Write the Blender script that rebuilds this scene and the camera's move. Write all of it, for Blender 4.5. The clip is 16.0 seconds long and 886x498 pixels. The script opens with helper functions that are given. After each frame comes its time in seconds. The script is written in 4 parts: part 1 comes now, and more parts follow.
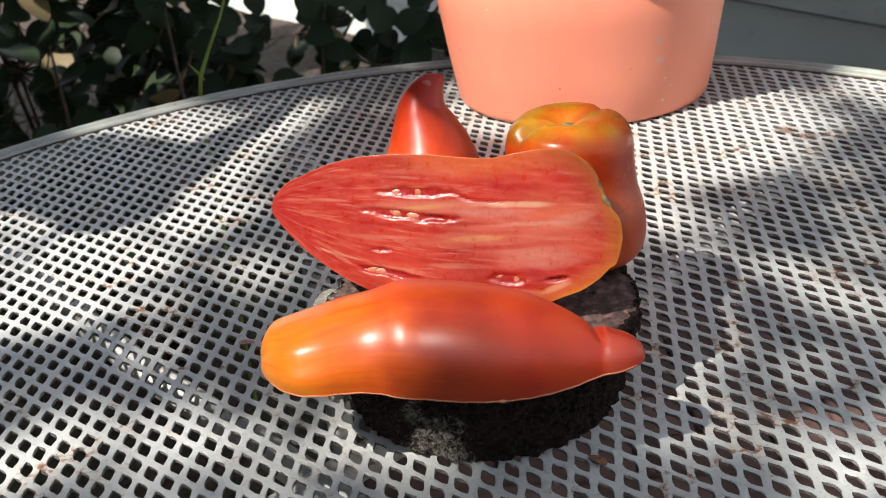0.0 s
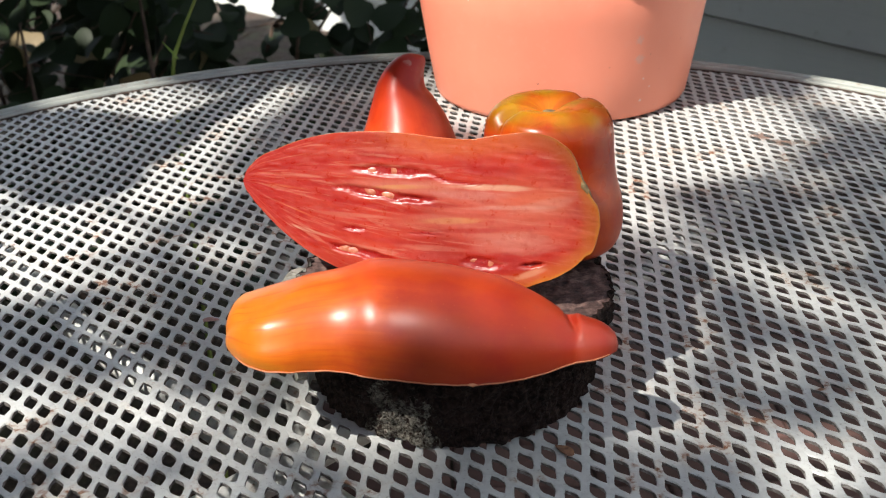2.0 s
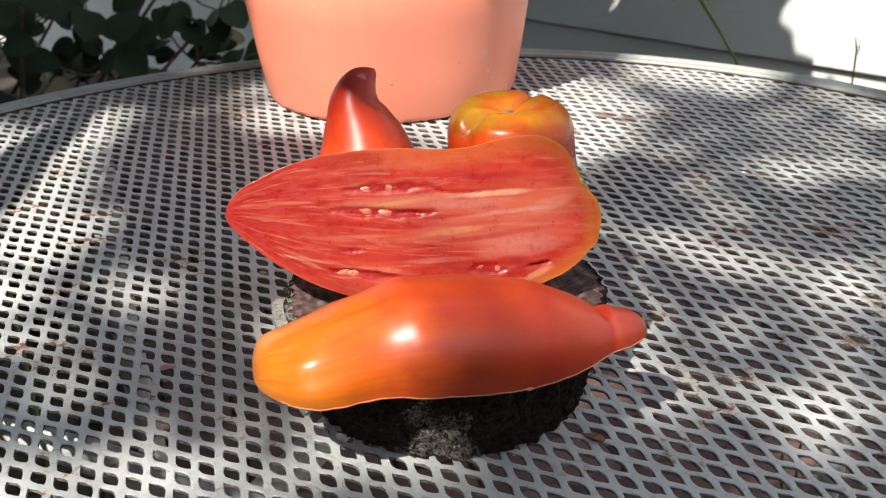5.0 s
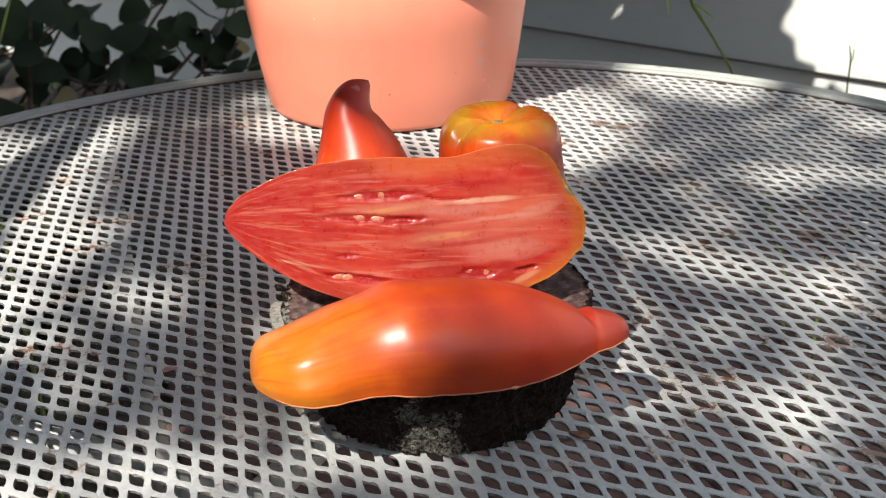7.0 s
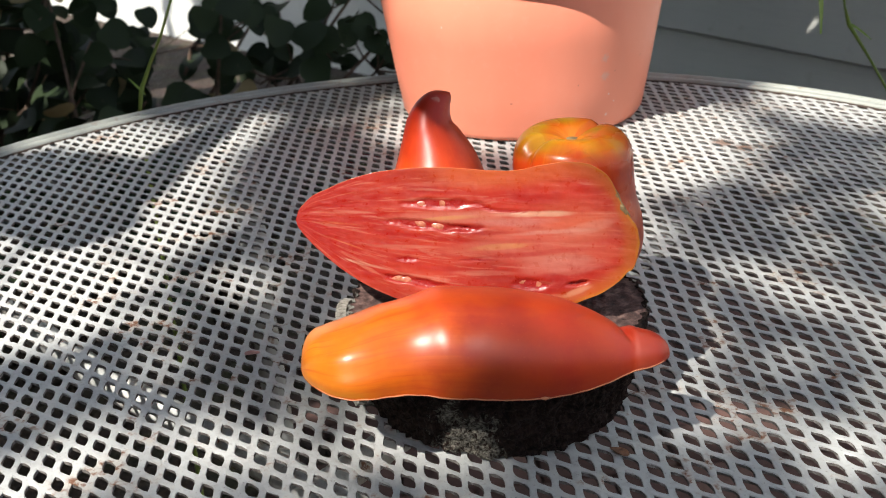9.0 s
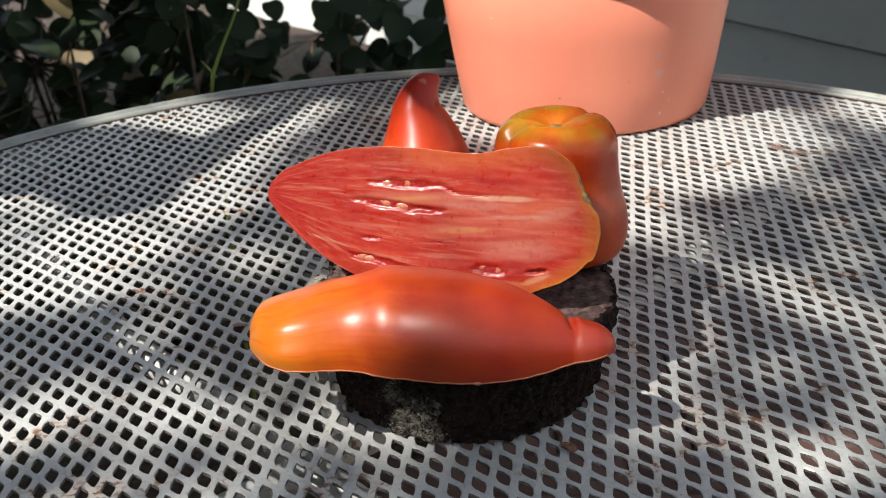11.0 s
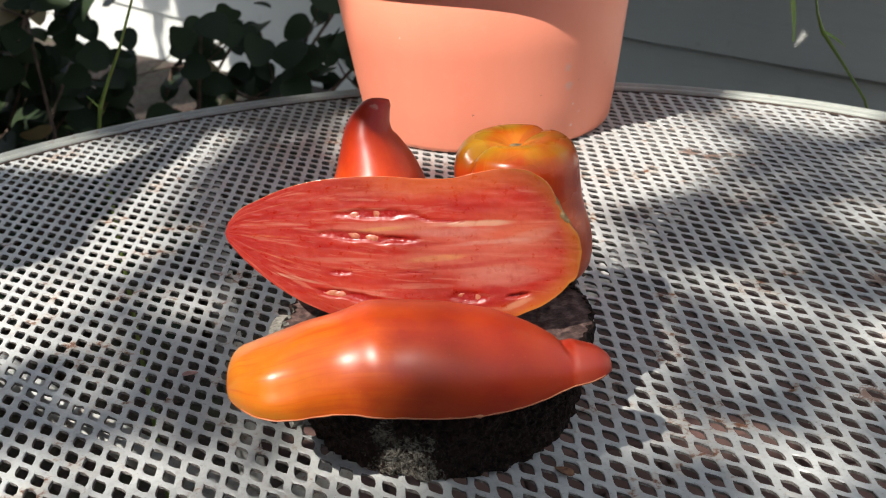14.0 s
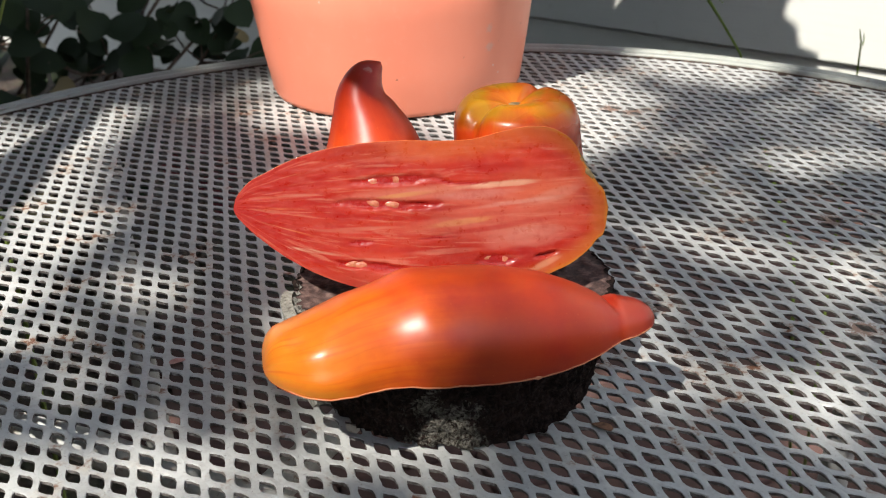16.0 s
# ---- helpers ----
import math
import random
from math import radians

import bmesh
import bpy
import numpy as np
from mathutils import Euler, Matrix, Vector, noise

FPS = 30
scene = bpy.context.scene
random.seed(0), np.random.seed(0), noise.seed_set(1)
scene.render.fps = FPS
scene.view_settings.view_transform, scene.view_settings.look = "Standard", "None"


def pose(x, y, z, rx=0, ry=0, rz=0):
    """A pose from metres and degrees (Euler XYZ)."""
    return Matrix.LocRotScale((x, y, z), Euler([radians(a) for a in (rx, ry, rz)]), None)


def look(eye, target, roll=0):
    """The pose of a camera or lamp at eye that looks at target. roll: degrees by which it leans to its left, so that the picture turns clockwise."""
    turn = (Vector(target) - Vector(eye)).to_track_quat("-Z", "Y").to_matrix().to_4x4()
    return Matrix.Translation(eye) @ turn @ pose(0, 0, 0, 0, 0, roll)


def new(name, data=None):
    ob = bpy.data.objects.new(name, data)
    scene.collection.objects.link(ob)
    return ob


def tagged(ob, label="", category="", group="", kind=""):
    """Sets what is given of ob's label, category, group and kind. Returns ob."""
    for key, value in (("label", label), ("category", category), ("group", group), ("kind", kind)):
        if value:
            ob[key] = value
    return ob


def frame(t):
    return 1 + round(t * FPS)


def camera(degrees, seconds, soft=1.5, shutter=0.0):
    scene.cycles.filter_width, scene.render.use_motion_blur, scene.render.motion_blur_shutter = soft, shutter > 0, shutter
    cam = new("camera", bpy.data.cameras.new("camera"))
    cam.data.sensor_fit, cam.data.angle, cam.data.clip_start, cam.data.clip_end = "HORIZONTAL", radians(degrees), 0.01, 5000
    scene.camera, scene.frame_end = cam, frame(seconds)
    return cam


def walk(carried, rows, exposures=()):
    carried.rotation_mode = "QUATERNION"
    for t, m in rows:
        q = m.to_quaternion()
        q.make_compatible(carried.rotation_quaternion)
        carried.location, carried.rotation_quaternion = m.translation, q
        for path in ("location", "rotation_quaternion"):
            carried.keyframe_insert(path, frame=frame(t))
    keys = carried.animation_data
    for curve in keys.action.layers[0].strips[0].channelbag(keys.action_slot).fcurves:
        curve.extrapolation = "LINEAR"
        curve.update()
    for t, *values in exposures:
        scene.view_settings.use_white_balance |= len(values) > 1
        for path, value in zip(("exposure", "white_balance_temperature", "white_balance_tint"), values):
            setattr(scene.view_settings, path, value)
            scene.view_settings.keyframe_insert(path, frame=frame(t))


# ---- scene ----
cam = camera(43.8, 16.0, soft=1.0)
cam.data.dof.use_dof, cam.data.dof.focus_distance, cam.data.dof.aperture_fstop = True, 0.42, 30.0
METRES, EYE, TILT, LEAN, TURN = 0.42, 0.95875, -25.14, 4.49, 0.0
ROWS = [
    (0.0, 0.0, 0.0, 0.0, 0.0, 0.0, -0.0),
    (0.5, 0.0166, 0.0159, -0.0072, 1.09, -0.4, -1.37),
    (1.0, 0.0279, 0.0134, -0.0106, 1.75, -0.32, -2.22),
    (1.5, 0.0216, 0.0123, -0.0169, 0.97, 0.33, -3.77),
    (2.0, -0.0069, 0.0155, -0.018, -1.85, 0.26, -2.59),
    (2.5, -0.0777, 0.0304, -0.0087, -7.29, 0.24, 0.15),
    (3.0, -0.1486, 0.0461, -0.0065, -11.35, -0.01, 2.19),
    (3.5, -0.1977, 0.0725, -0.0029, -14.6, -0.86, 3.26),
    (4.0, -0.2311, 0.0816, 0.0001, -17.06, -0.76, 4.43),
    (6.5, -0.2427, 0.0129, -0.0016, -17.11, -0.04, 5.14),
    (7.0, -0.2369, 0.0197, -0.0015, -16.91, -0.03, 5.04),
    (7.5, -0.2371, 0.0203, 0.001, -16.85, -0.02, 5.05),
    (8.0, -0.2274, 0.0042, -0.0032, -15.36, 0.32, 4.62),
    (8.5, -0.1908, -0.015, -0.0033, -11.32, 0.23, 2.45),
    (9.0, -0.1369, -0.0375, -0.0023, -7.13, 0.59, 1.04),
    (11.5, 0.0345, -0.0369, -0.0241, 1.01, 0.97, -2.94),
    (12.0, 0.0365, -0.0355, -0.025, 0.98, 1.38, -3.33),
    (12.5, 0.0189, -0.0385, -0.0314, 0.69, 1.56, -3.24),
    (13.0, 0.0016, -0.0296, -0.0207, -1.13, 1.64, -2.07),
    (13.5, -0.0412, -0.0151, -0.0167, -3.88, 1.29, -0.86),
    (14.0, -0.0798, -0.0041, -0.01, -7.14, 1.65, 1.83),
    (14.5, -0.1325, 0.0266, -0.011, -10.02, 0.51, 3.25),
    (15.0, -0.1882, 0.0337, -0.0022, -12.78, 0.75, 3.92),
    (15.5, -0.2198, 0.0416, -0.0021, -15.32, 0.1, 4.8),
    (16.0, -0.2428, 0.0533, -0.0044, -17.01, -0.48, 5.34),
]
walk(cam, [(t, pose(0, 0, EYE, TILT, LEAN, TURN) @ pose(METRES * x, METRES * y, METRES * z, 90 + pitch, roll, yaw)) for t, x, y, z, yaw, pitch, roll in ROWS],
     exposures=[(0.0, 1.16, 6800, 13), (3.5, 1.23, 6800, 13), (8.0, 1.23, 6800, 13), (9.2, 1.16, 6800, 13), (11.4, 1.00, 6800, 13), (13.5, 1.00, 6800, 13), (16.0, 1.07, 6800, 13)])

# ---- light ----
SUN_AZ, SUN_EL = radians(221), radians(50)
SUN = Vector((math.cos(SUN_AZ) * math.cos(SUN_EL), math.sin(SUN_AZ) * math.cos(SUN_EL), math.sin(SUN_EL)))
world = bpy.data.worlds.new("sky")
scene.world = world
world.use_nodes = True
wn = world.node_tree.nodes
sky = wn.new("ShaderNodeTexSky")
sky.sky_type, sky.sun_disc = "NISHITA", False
sky.sun_elevation, sky.sun_rotation = SUN_EL, radians(229)
wn["Background"].inputs[1].default_value = 0.13
haze = wn.new("ShaderNodeHueSaturation")
haze.inputs["Saturation"].default_value = 0.6
world.node_tree.links.new(sky.outputs[0], haze.inputs["Color"])
world.node_tree.links.new(haze.outputs[0], wn["Background"].inputs[0])
lamp = bpy.data.lights.new("sun", "SUN")
lamp.energy, lamp.angle, lamp.color = 3.4, radians(0.6), (1.0, 0.965, 0.915)
sun = new("sun", lamp)
sun.matrix_world = look(SUN * 6, (0, 0, 0))


# ---- materials ----
class Mat:
    """A small builder for node materials."""

    def __init__(self, name, rough=0.5, metal=0.0):
        self.m = bpy.data.materials.new(name)
        self.m.use_nodes = True
        self.t = self.m.node_tree
        self.b = self.t.nodes["Principled BSDF"]
        self.b.inputs["Roughness"].default_value = rough
        self.b.inputs["Metallic"].default_value = metal

    def put(self, socket, value):
        if isinstance(value, bpy.types.NodeSocket):
            self.t.links.new(value, socket)
        else:
            socket.default_value = value

    def node(self, kind, **inputs):
        n = self.t.nodes.new(kind)
        for k, v in inputs.items():
            self.put(n.inputs[k.replace("_", " ")], v)
        return n

    def coord(self, which="Object", scale=(1, 1, 1), rot=(0, 0, 0)):
        c = self.node("ShaderNodeTexCoord")
        m = self.node("ShaderNodeMapping", Vector=c.outputs[which])
        m.inputs["Scale"].default_value, m.inputs["Rotation"].default_value = scale, rot
        return m.outputs[0]

    def noise(self, vec, scale, detail=4, rough=0.55, dist=0.0):
        return self.node("ShaderNodeTexNoise", Vector=vec, Scale=scale, Detail=detail, Roughness=rough, Distortion=dist).outputs["Fac"]

    def ramp(self, fac, stops, mode="LINEAR"):
        n = self.node("ShaderNodeValToRGB", Fac=fac)
        n.color_ramp.interpolation = mode
        e = n.color_ramp.elements
        while len(e) < len(stops):
            e.new(0.5)
        for el, (p, c) in zip(e, stops):
            el.position = p
            el.color = (c, c, c, 1) if isinstance(c, (int, float)) else (*c, 1)
        return n.outputs[0]

    def mix(self, fac, a, b, mode="MIX"):
        n = self.node("ShaderNodeMix")
        n.data_type, n.blend_type = "RGBA", mode
        for i, v in ((0, fac), (6, a), (7, b)):
            if isinstance(v, tuple):
                v = (*v, 1)
            self.put(n.inputs[i], v)
        return n.outputs[2]

    def math(self, op, a, b=0.0):
        n = self.node("ShaderNodeMath")
        n.operation = op
        self.put(n.inputs[0], a)
        self.put(n.inputs[1], b)
        return n.outputs[0]

    def bump(self, height, strength=0.3, distance=0.002, normal=None):
        n = self.node("ShaderNodeBump", Height=height, Strength=strength, Distance=distance)
        if normal is not None:
            self.put(n.inputs["Normal"], normal)
        self.put(self.b.inputs["Normal"], n.outputs[0])
        return n.outputs[0]

    def color(self, c):
        self.put(self.b.inputs["Base Color"], (*c, 1) if isinstance(c, tuple) else c)
        return self

    def set(self, **kw):
        for k, v in kw.items():
            self.put(self.b.inputs[k.replace("_", " ")], v)
        return self


def spots(k, base, marks):
    """Small scars and scuffs at given places (place on the object, radius, colour)."""
    rag = k.noise(k.coord(), 900, 3)
    for at, radius, tint in marks:
        d = k.node("ShaderNodeVectorMath", Vector=k.node("ShaderNodeTexCoord").outputs["Object"])
        d.operation = "DISTANCE"
        d.inputs[1].default_value = at
        far = k.math("ADD", k.math("DIVIDE", d.outputs["Value"], radius), k.math("MULTIPLY", k.math("SUBTRACT", rag, 0.5), 2.2))
        base = k.mix(k.ramp(far, [(0.55, 0.8), (1.0, 0.0)]), base, tint)
    return base


def tomato_skin(name, stops, green=0.0, pale_tail=False, rough=0.2, marks=(), stripe=1.0, wax=0.34):
    """Glossy striped tomato skin; UV x runs from the stem end to the blossom tip, y round the fruit."""
    k = Mat(name, 0.2)
    sep = k.node("ShaderNodeSeparateXYZ", Vector=k.coord("UV"))
    along = sep.outputs[0]
    big = k.noise(k.coord("Object"), 34, 3)
    streak = k.noise(k.coord("UV", (1.1, 5.0, 1)), 2.0, 4, 0.55, 0.5)
    fine = k.noise(k.coord("UV", (1.6, 16.0, 1)), 2.4, 4, 0.55, 0.8)
    ripe = k.math("ADD", along, k.math("MULTIPLY", k.math("SUBTRACT", streak, 0.5), 0.40 * stripe))
    ripe = k.math("ADD", ripe, k.math("MULTIPLY", k.math("SUBTRACT", big, 0.5), 0.35 * stripe))
    base = k.ramp(ripe, stops)
    base = k.mix(k.math("MULTIPLY", k.ramp(fine, [(0.50, 0.0), (0.70, 0.45)]), k.ramp(along, [(0.25, 1.0), (0.55, 0.15)])), base, (0.56, 0.13, 0.008))
    base = k.mix(k.math("MULTIPLY", k.ramp(fine, [(0.32, 0.5), (0.48, 0.0)]), k.ramp(along, [(0.30, 1.0), (0.60, 0.3)])), base, (0.42, 0.040, 0.005))
    blotch = k.noise(k.coord("Object", (1, 1, 1), (0.5, 0.2, 0)), 75, 4, 0.6)
    base = k.mix(k.math("MULTIPLY", k.ramp(blotch, [(0.44, 0.0), (0.66, 0.75)]), k.ramp(along, [(0.22, 0.25), (0.5, 1.0)])), base, (0.33, 0.016, 0.005))
    if pale_tail:
        side = k.math("MULTIPLY", k.ramp(along, [(0.885, 0.0), (0.905, 0.50), (0.95, 0.35), (0.97, 0.0)]), k.ramp(sep.outputs[1], [(0.40, 1.0), (0.52, 0.0)]))
        base = k.mix(side, base, (0.44, 0.080, 0.045))
    if green:
        patch = k.math("MULTIPLY", k.ramp(k.noise(k.coord("Object", (1, 1, 1), (0, 0, 0.6)), 36, 2, 0.5), [(0.45, 0.0), (0.56, 1.0)]), k.ramp(along, [(0.05, green), (0.26, green * 0.8), (0.42, 0.0)]))
        base = k.mix(patch, base, (0.39, 0.235, 0.009))
        base = k.mix(k.math("MULTIPLY", k.ramp(k.noise(k.coord("Object", (1, 1, 1), (0.3, 0, 0.6)), 52, 3, 0.5), [(0.54, 0.0), (0.64, 0.8)]), k.ramp(along, [(0.05, green), (0.40, 0.0)])), base, (0.17, 0.17, 0.014))
    speck = k.node("ShaderNodeTexVoronoi", Vector=k.coord("Object"), Scale=300.0).outputs["Distance"]
    base = k.mix(k.ramp(speck, [(0.05, 0.16), (0.11, 0.0)]), base, (0.62, 0.18, 0.04))
    base = spots(k, base, marks)
    k.color(base).set(Coat_Weight=wax, Coat_Roughness=0.34, Specular_IOR_Level=0.26 + 0.28 * wax, Subsurface_Weight=0.08, Subsurface_Radius=(0.006, 0.0015, 0.0008), Subsurface_Scale=0.3)
    k.put(k.b.inputs["Roughness"], k.ramp(big, [(0.3, rough), (0.7, rough + 0.16)]))
    h = k.math("ADD", k.noise(k.coord("Object"), 90, 2), k.math("MULTIPLY", k.noise(k.coord("Object"), 300, 2), 0.08))
    k.bump(h, 0.16, 0.0016)
    return k.m


skin_front = tomato_skin("tomato_skin_striped", [(0.0, (0.50, 0.17, 0.012)), (0.06, (0.56, 0.145, 0.008)), (0.22, (0.58, 0.105, 0.005)), (0.38, (0.50, 0.062, 0.005)), (0.50, (0.41, 0.038, 0.004)), (1.0, (0.37, 0.028, 0.004))], pale_tail=True, rough=0.33)
skin_back = tomato_skin("tomato_skin_green_shoulder", [(0.0, (0.54, 0.17, 0.009)), (0.12, (0.52, 0.10, 0.006)), (0.26, (0.48, 0.060, 0.005)), (0.45, (0.43, 0.040, 0.005)), (0.70, (0.48, 0.062, 0.006)), (1.0, (0.46, 0.048, 0.006))], 0.85, wax=0.12)
# redder upward as it ripens; the darker last stops paint the tip's shade
skin_horn = tomato_skin("tomato_skin_ripe_shaded_tip", [(0.0, (0.50, 0.075, 0.006)), (0.42, (0.48, 0.044, 0.006)), (0.55, (0.46, 0.036, 0.006)), (0.70, (0.40, 0.022, 0.007)), (1.0, (0.36, 0.016, 0.007))], rough=0.34, stripe=0.3, wax=0.08, marks=[((-0.007, 0.005, 0.0617), 0.0022, (0.20, 0.06, 0.03)), ((0.0, 0.011, 0.0647), 0.0016, (0.42, 0.16, 0.12)), ((0.0035, -0.01, 0.0474), 0.0012, (0.55, 0.25, 0.12))])


def flesh_material():
    """Cut tomato flesh. UV x in metres along the fruit, y from the lower to the upper edge; streaks gather towards the tip."""
    k = Mat("tomato_flesh", 0.3)
    sep = k.node("ShaderNodeSeparateXYZ", Vector=k.coord("UV"))
    u = sep.outputs[0]
    at = k.node("ShaderNodeAttribute")
    at.attribute_name = "height"
    v = at.outputs["Fac"]
    streak = k.noise(k.coord("UV", (12, 3.0, 1)), 1.6, 2, 0.5, 0.9)
    mid = k.noise(k.coord("UV", (17, 3.6, 1)), 1.7, 3, 0.5, 1.0)
    veins = k.noise(k.coord("UV", (19, 10.5, 1)), 1.9, 5, 0.6, 1.3)
    cell = k.noise(k.coord("UV", (170, 9, 1)), 1.6, 4, 0.6, 0.8)
    base = k.ramp(streak, [(0.30, (0.36, 0.018, 0.009)), (0.46, (0.40, 0.027, 0.012)), (0.58, (0.43, 0.046, 0.020)), (0.74, (0.47, 0.085, 0.042))])
    base = k.mix(k.ramp(mid, [(0.48, 0.0), (0.78, 0.45)]), base, (0.46, 0.10, 0.058))
    base = k.mix(k.ramp(mid, [(0.30, 0.80), (0.47, 0.0)]), base, (0.28, 0.010, 0.007))
    base = k.mix(k.ramp(veins, [(0.54, 0.0), (0.62, 0.38), (0.72, 0.58)]), base, (0.54, 0.21, 0.13))
    base = k.mix(k.ramp(cell, [(0.58, 0.0), (0.76, 0.12)]), base, (0.58, 0.18, 0.10))

    def blob(cu, cv, ru, rv, lean=0.0, rag=1.2):
        du, dv = k.math("SUBTRACT", u, cu * S), k.math("SUBTRACT", v, cv * S)
        a = k.math("DIVIDE", du, ru * S)
        b = k.math("DIVIDE", k.math("SUBTRACT", dv, k.math("MULTIPLY", du, lean)), rv * S)
        d = k.math("ADD", k.math("MULTIPLY", a, a), k.math("MULTIPLY", b, b))
        d = k.math("ADD", d, k.math("MULTIPLY", k.math("SUBTRACT", mid, 0.5), rag))
        return k.ramp(d, [(0.0, 1.0), (1.0, 0.0)], "EASE")

    # orange outer wall along the upper edge and round the shoulder, yellow at the stem scar
    rim = k.node("ShaderNodeAttribute")
    rim.attribute_name = "edge"
    edge = k.math("ADD", rim.outputs["Fac"], k.math("MULTIPLY", k.math("SUBTRACT", streak, 0.5), 0.30))
    near = k.ramp(k.math("ADD", u, 0.03), [(0.0, 0.05), (0.030, 0.30), (0.048, 0.85), (0.11, 1.0)])
    base = k.mix(k.math("MULTIPLY", k.ramp(edge, [(0.28, 0.0), (0.60, 0.60), (0.95, 0.85)]), near), base, (0.46, 0.100, 0.016))
    base = k.mix(k.math("MULTIPLY", k.ramp(edge, [(0.45, 0.0), (0.75, 0.30)]), k.ramp(u, [(0.055, 0.0), (0.072, 1.0)])), base, (0.52, 0.17, 0.024))
    base = k.mix(k.math("MULTIPLY", k.ramp(edge, [(0.86, 0.0), (0.98, 0.7)]), k.ramp(u, [(0.046, 0.0), (0.068, 1.0)])), base, (0.52, 0.24, 0.024))
    pale, pink, cream, gold, deep = (0.50, 0.160, 0.100), (0.47, 0.105, 0.060), (0.60, 0.40, 0.25), (0.52, 0.27, 0.085), (0.30, 0.010, 0.008)
    for cu, cv, ru, rv, lean, rag, much, tint in (
            (50, 1, 34, 13, 0, 1.5, 0.45, pink), (62, 8, 18, 12, 0, 1.2, 0.40, (0.53, 0.14, 0.06)), (56, -8, 20, 6, 0.1, 1.8, 0.45, pale), (40, 6.5, 20, 3.0, 0, 1.2, 0.35, pale),
            (12, 9.2, 34, 3.4, 0.035, 0.7, 0.80, pale), (13, 9.0, 15, 1.1, 0.08, 0.8, 0.60, gold), (26, 10.2, 13, 2.6, 0.04, 0.9, 0.55, pale), (50, -2, 34, 10, 0.05, 1.6, 0.30, (0.44, 0.15, 0.10)), (58, -9, 22, 5, 0.1, 1.9, 0.40, (0.50, 0.23, 0.17)), (66, 6, 16, 3, 0.3, 2.0, 0.4, (0.50, 0.22, 0.15)), (52, 4, 18, 1.3, 0.1, 1.8, 0.5, (0.52, 0.27, 0.20)), (40, -5.5, 20, 1.2, 0.08, 1.8, 0.55, (0.33, 0.014, 0.010)), (60, -3, 14, 1.6, 0.05, 1.9, 0.5, (0.34, 0.018, 0.012)), (-2, 1.0, 26, 1.4, -0.05, 1.5, 0.5, (0.33, 0.012, 0.009)), (-14, -6.5, 20, 1.3, -0.14, 1.5, 0.5, (0.32, 0.011, 0.008)), (10, -12.0, 20, 1.6, -0.04, 1.6, 0.45, (0.34, 0.014, 0.010)), (40, 8, 20, 2.2, 0.05, 1.6, 0.5, (0.46, 0.20, 0.15)), (60, 14, 20, 6, 0, 1.6, 0.5, (0.38, 0.045, 0.02)), (46, 11.2, 18, 1.5, 0.04, 1.7, 0.65, cream), (34, -2.2, 18, 1.7, 0.11, 1.8, 0.60, gold), (24, -3.4, 22, 3.4, 0.10, 1.2, 0.35, pale),
            (-16, -3.6, 17, 0.9, -0.10, 0.9, 0.65, pale), (-6, -3.3, 20, 1.0, 0.0, 0.9, 0.75, pale), (-23, -11.0, 13, 0.8, -0.21, 1.2, 0.65, cream), (0, -15.3, 15, 0.8, -0.10, 0.7, 0.8, pale), (26, -13.2, 18, 1.3, 0.02, 1.4, 0.45, pale),
            (-28, 10.5, 14, 0.8, 0.02, 0.9, 0.5, pale), (-22, 19.5, 12, 0.8, 0.25, 0.9, 0.45, pale), (-34, 5.5, 12, 0.6, -0.05, 0.8, 0.6, (0.60, 0.20, 0.07)), (-30, -3.0, 12, 0.6, -0.35, 0.8, 0.5, (0.60, 0.20, 0.07)),
            (8, 22.5, 20, 1.2, 0, 1.0, 0.45, pink), (45, 17.5, 16, 2.6, 0, 1.5, 0.40, deep), (24, 3.4, 16, 1.6, 0, 1.4, 0.55, deep), (57, -15.5, 9, 3.4, -0.2, 1.0, 0.75, deep), (-10, -9.0, 14, 1.4, -0.1, 1.2, 0.5, deep), (25, -7.9, 9, 0.55, 0, 0.5, 0.7, deep),
            (64.5, -19.4, 7, 1.7, 0.42, 0.9, 0.75, (0.55, 0.26, 0.14))):
        base = k.mix(k.math("MULTIPLY", blob(cu, cv, ru, rv, lean, rag), much), base, tint)
    # deeper red towards the tip
    base = k.mix(k.math("MULTIPLY", k.ramp(k.math("ADD", u, 0.05), [(0.0, 0.95), (0.022, 0.75), (0.055, 0.0)]), k.ramp(veins, [(0.5, 1.0), (0.60, 0.25)])), base, (0.34, 0.012, 0.008))
    grain = k.noise(k.coord("Object", (1, 1, 1)), 260, 4, 0.65)
    base = k.mix(k.ramp(grain, [(0.50, 0.0), (0.75, 0.18)]), base, (0.50, 0.15, 0.09))
    base = k.mix(k.ramp(grain, [(0.28, 0.35), (0.45, 0.0)]), base, (0.30, 0.014, 0.010))
    gel = k.node("ShaderNodeAttribute")
    gel.attribute_name = "gel"
    base = k.mix(1.0, base, (0.80, 0.72, 0.74), "MULTIPLY")
    base = k.mix(gel.outputs["Fac"], base, (0.25, 0.009, 0.009))
    k.color(base).set(Subsurface_Weight=0.12, Subsurface_Radius=(0.005, 0.0012, 0.0008), Subsurface_Scale=0.3, Coat_Weight=0.05, Coat_Roughness=0.2, Specular_IOR_Level=0.3)
    wet = k.math("SUBTRACT", k.noise(k.coord("UV", (230, 12, 1)), 1.3, 4, 0.6), k.math("MULTIPLY", gel.outputs["Fac"], 0.12))
    k.put(k.b.inputs["Roughness"], k.ramp(wet, [(0.25, 0.14), (0.40, 0.30), (0.7, 0.5)]))
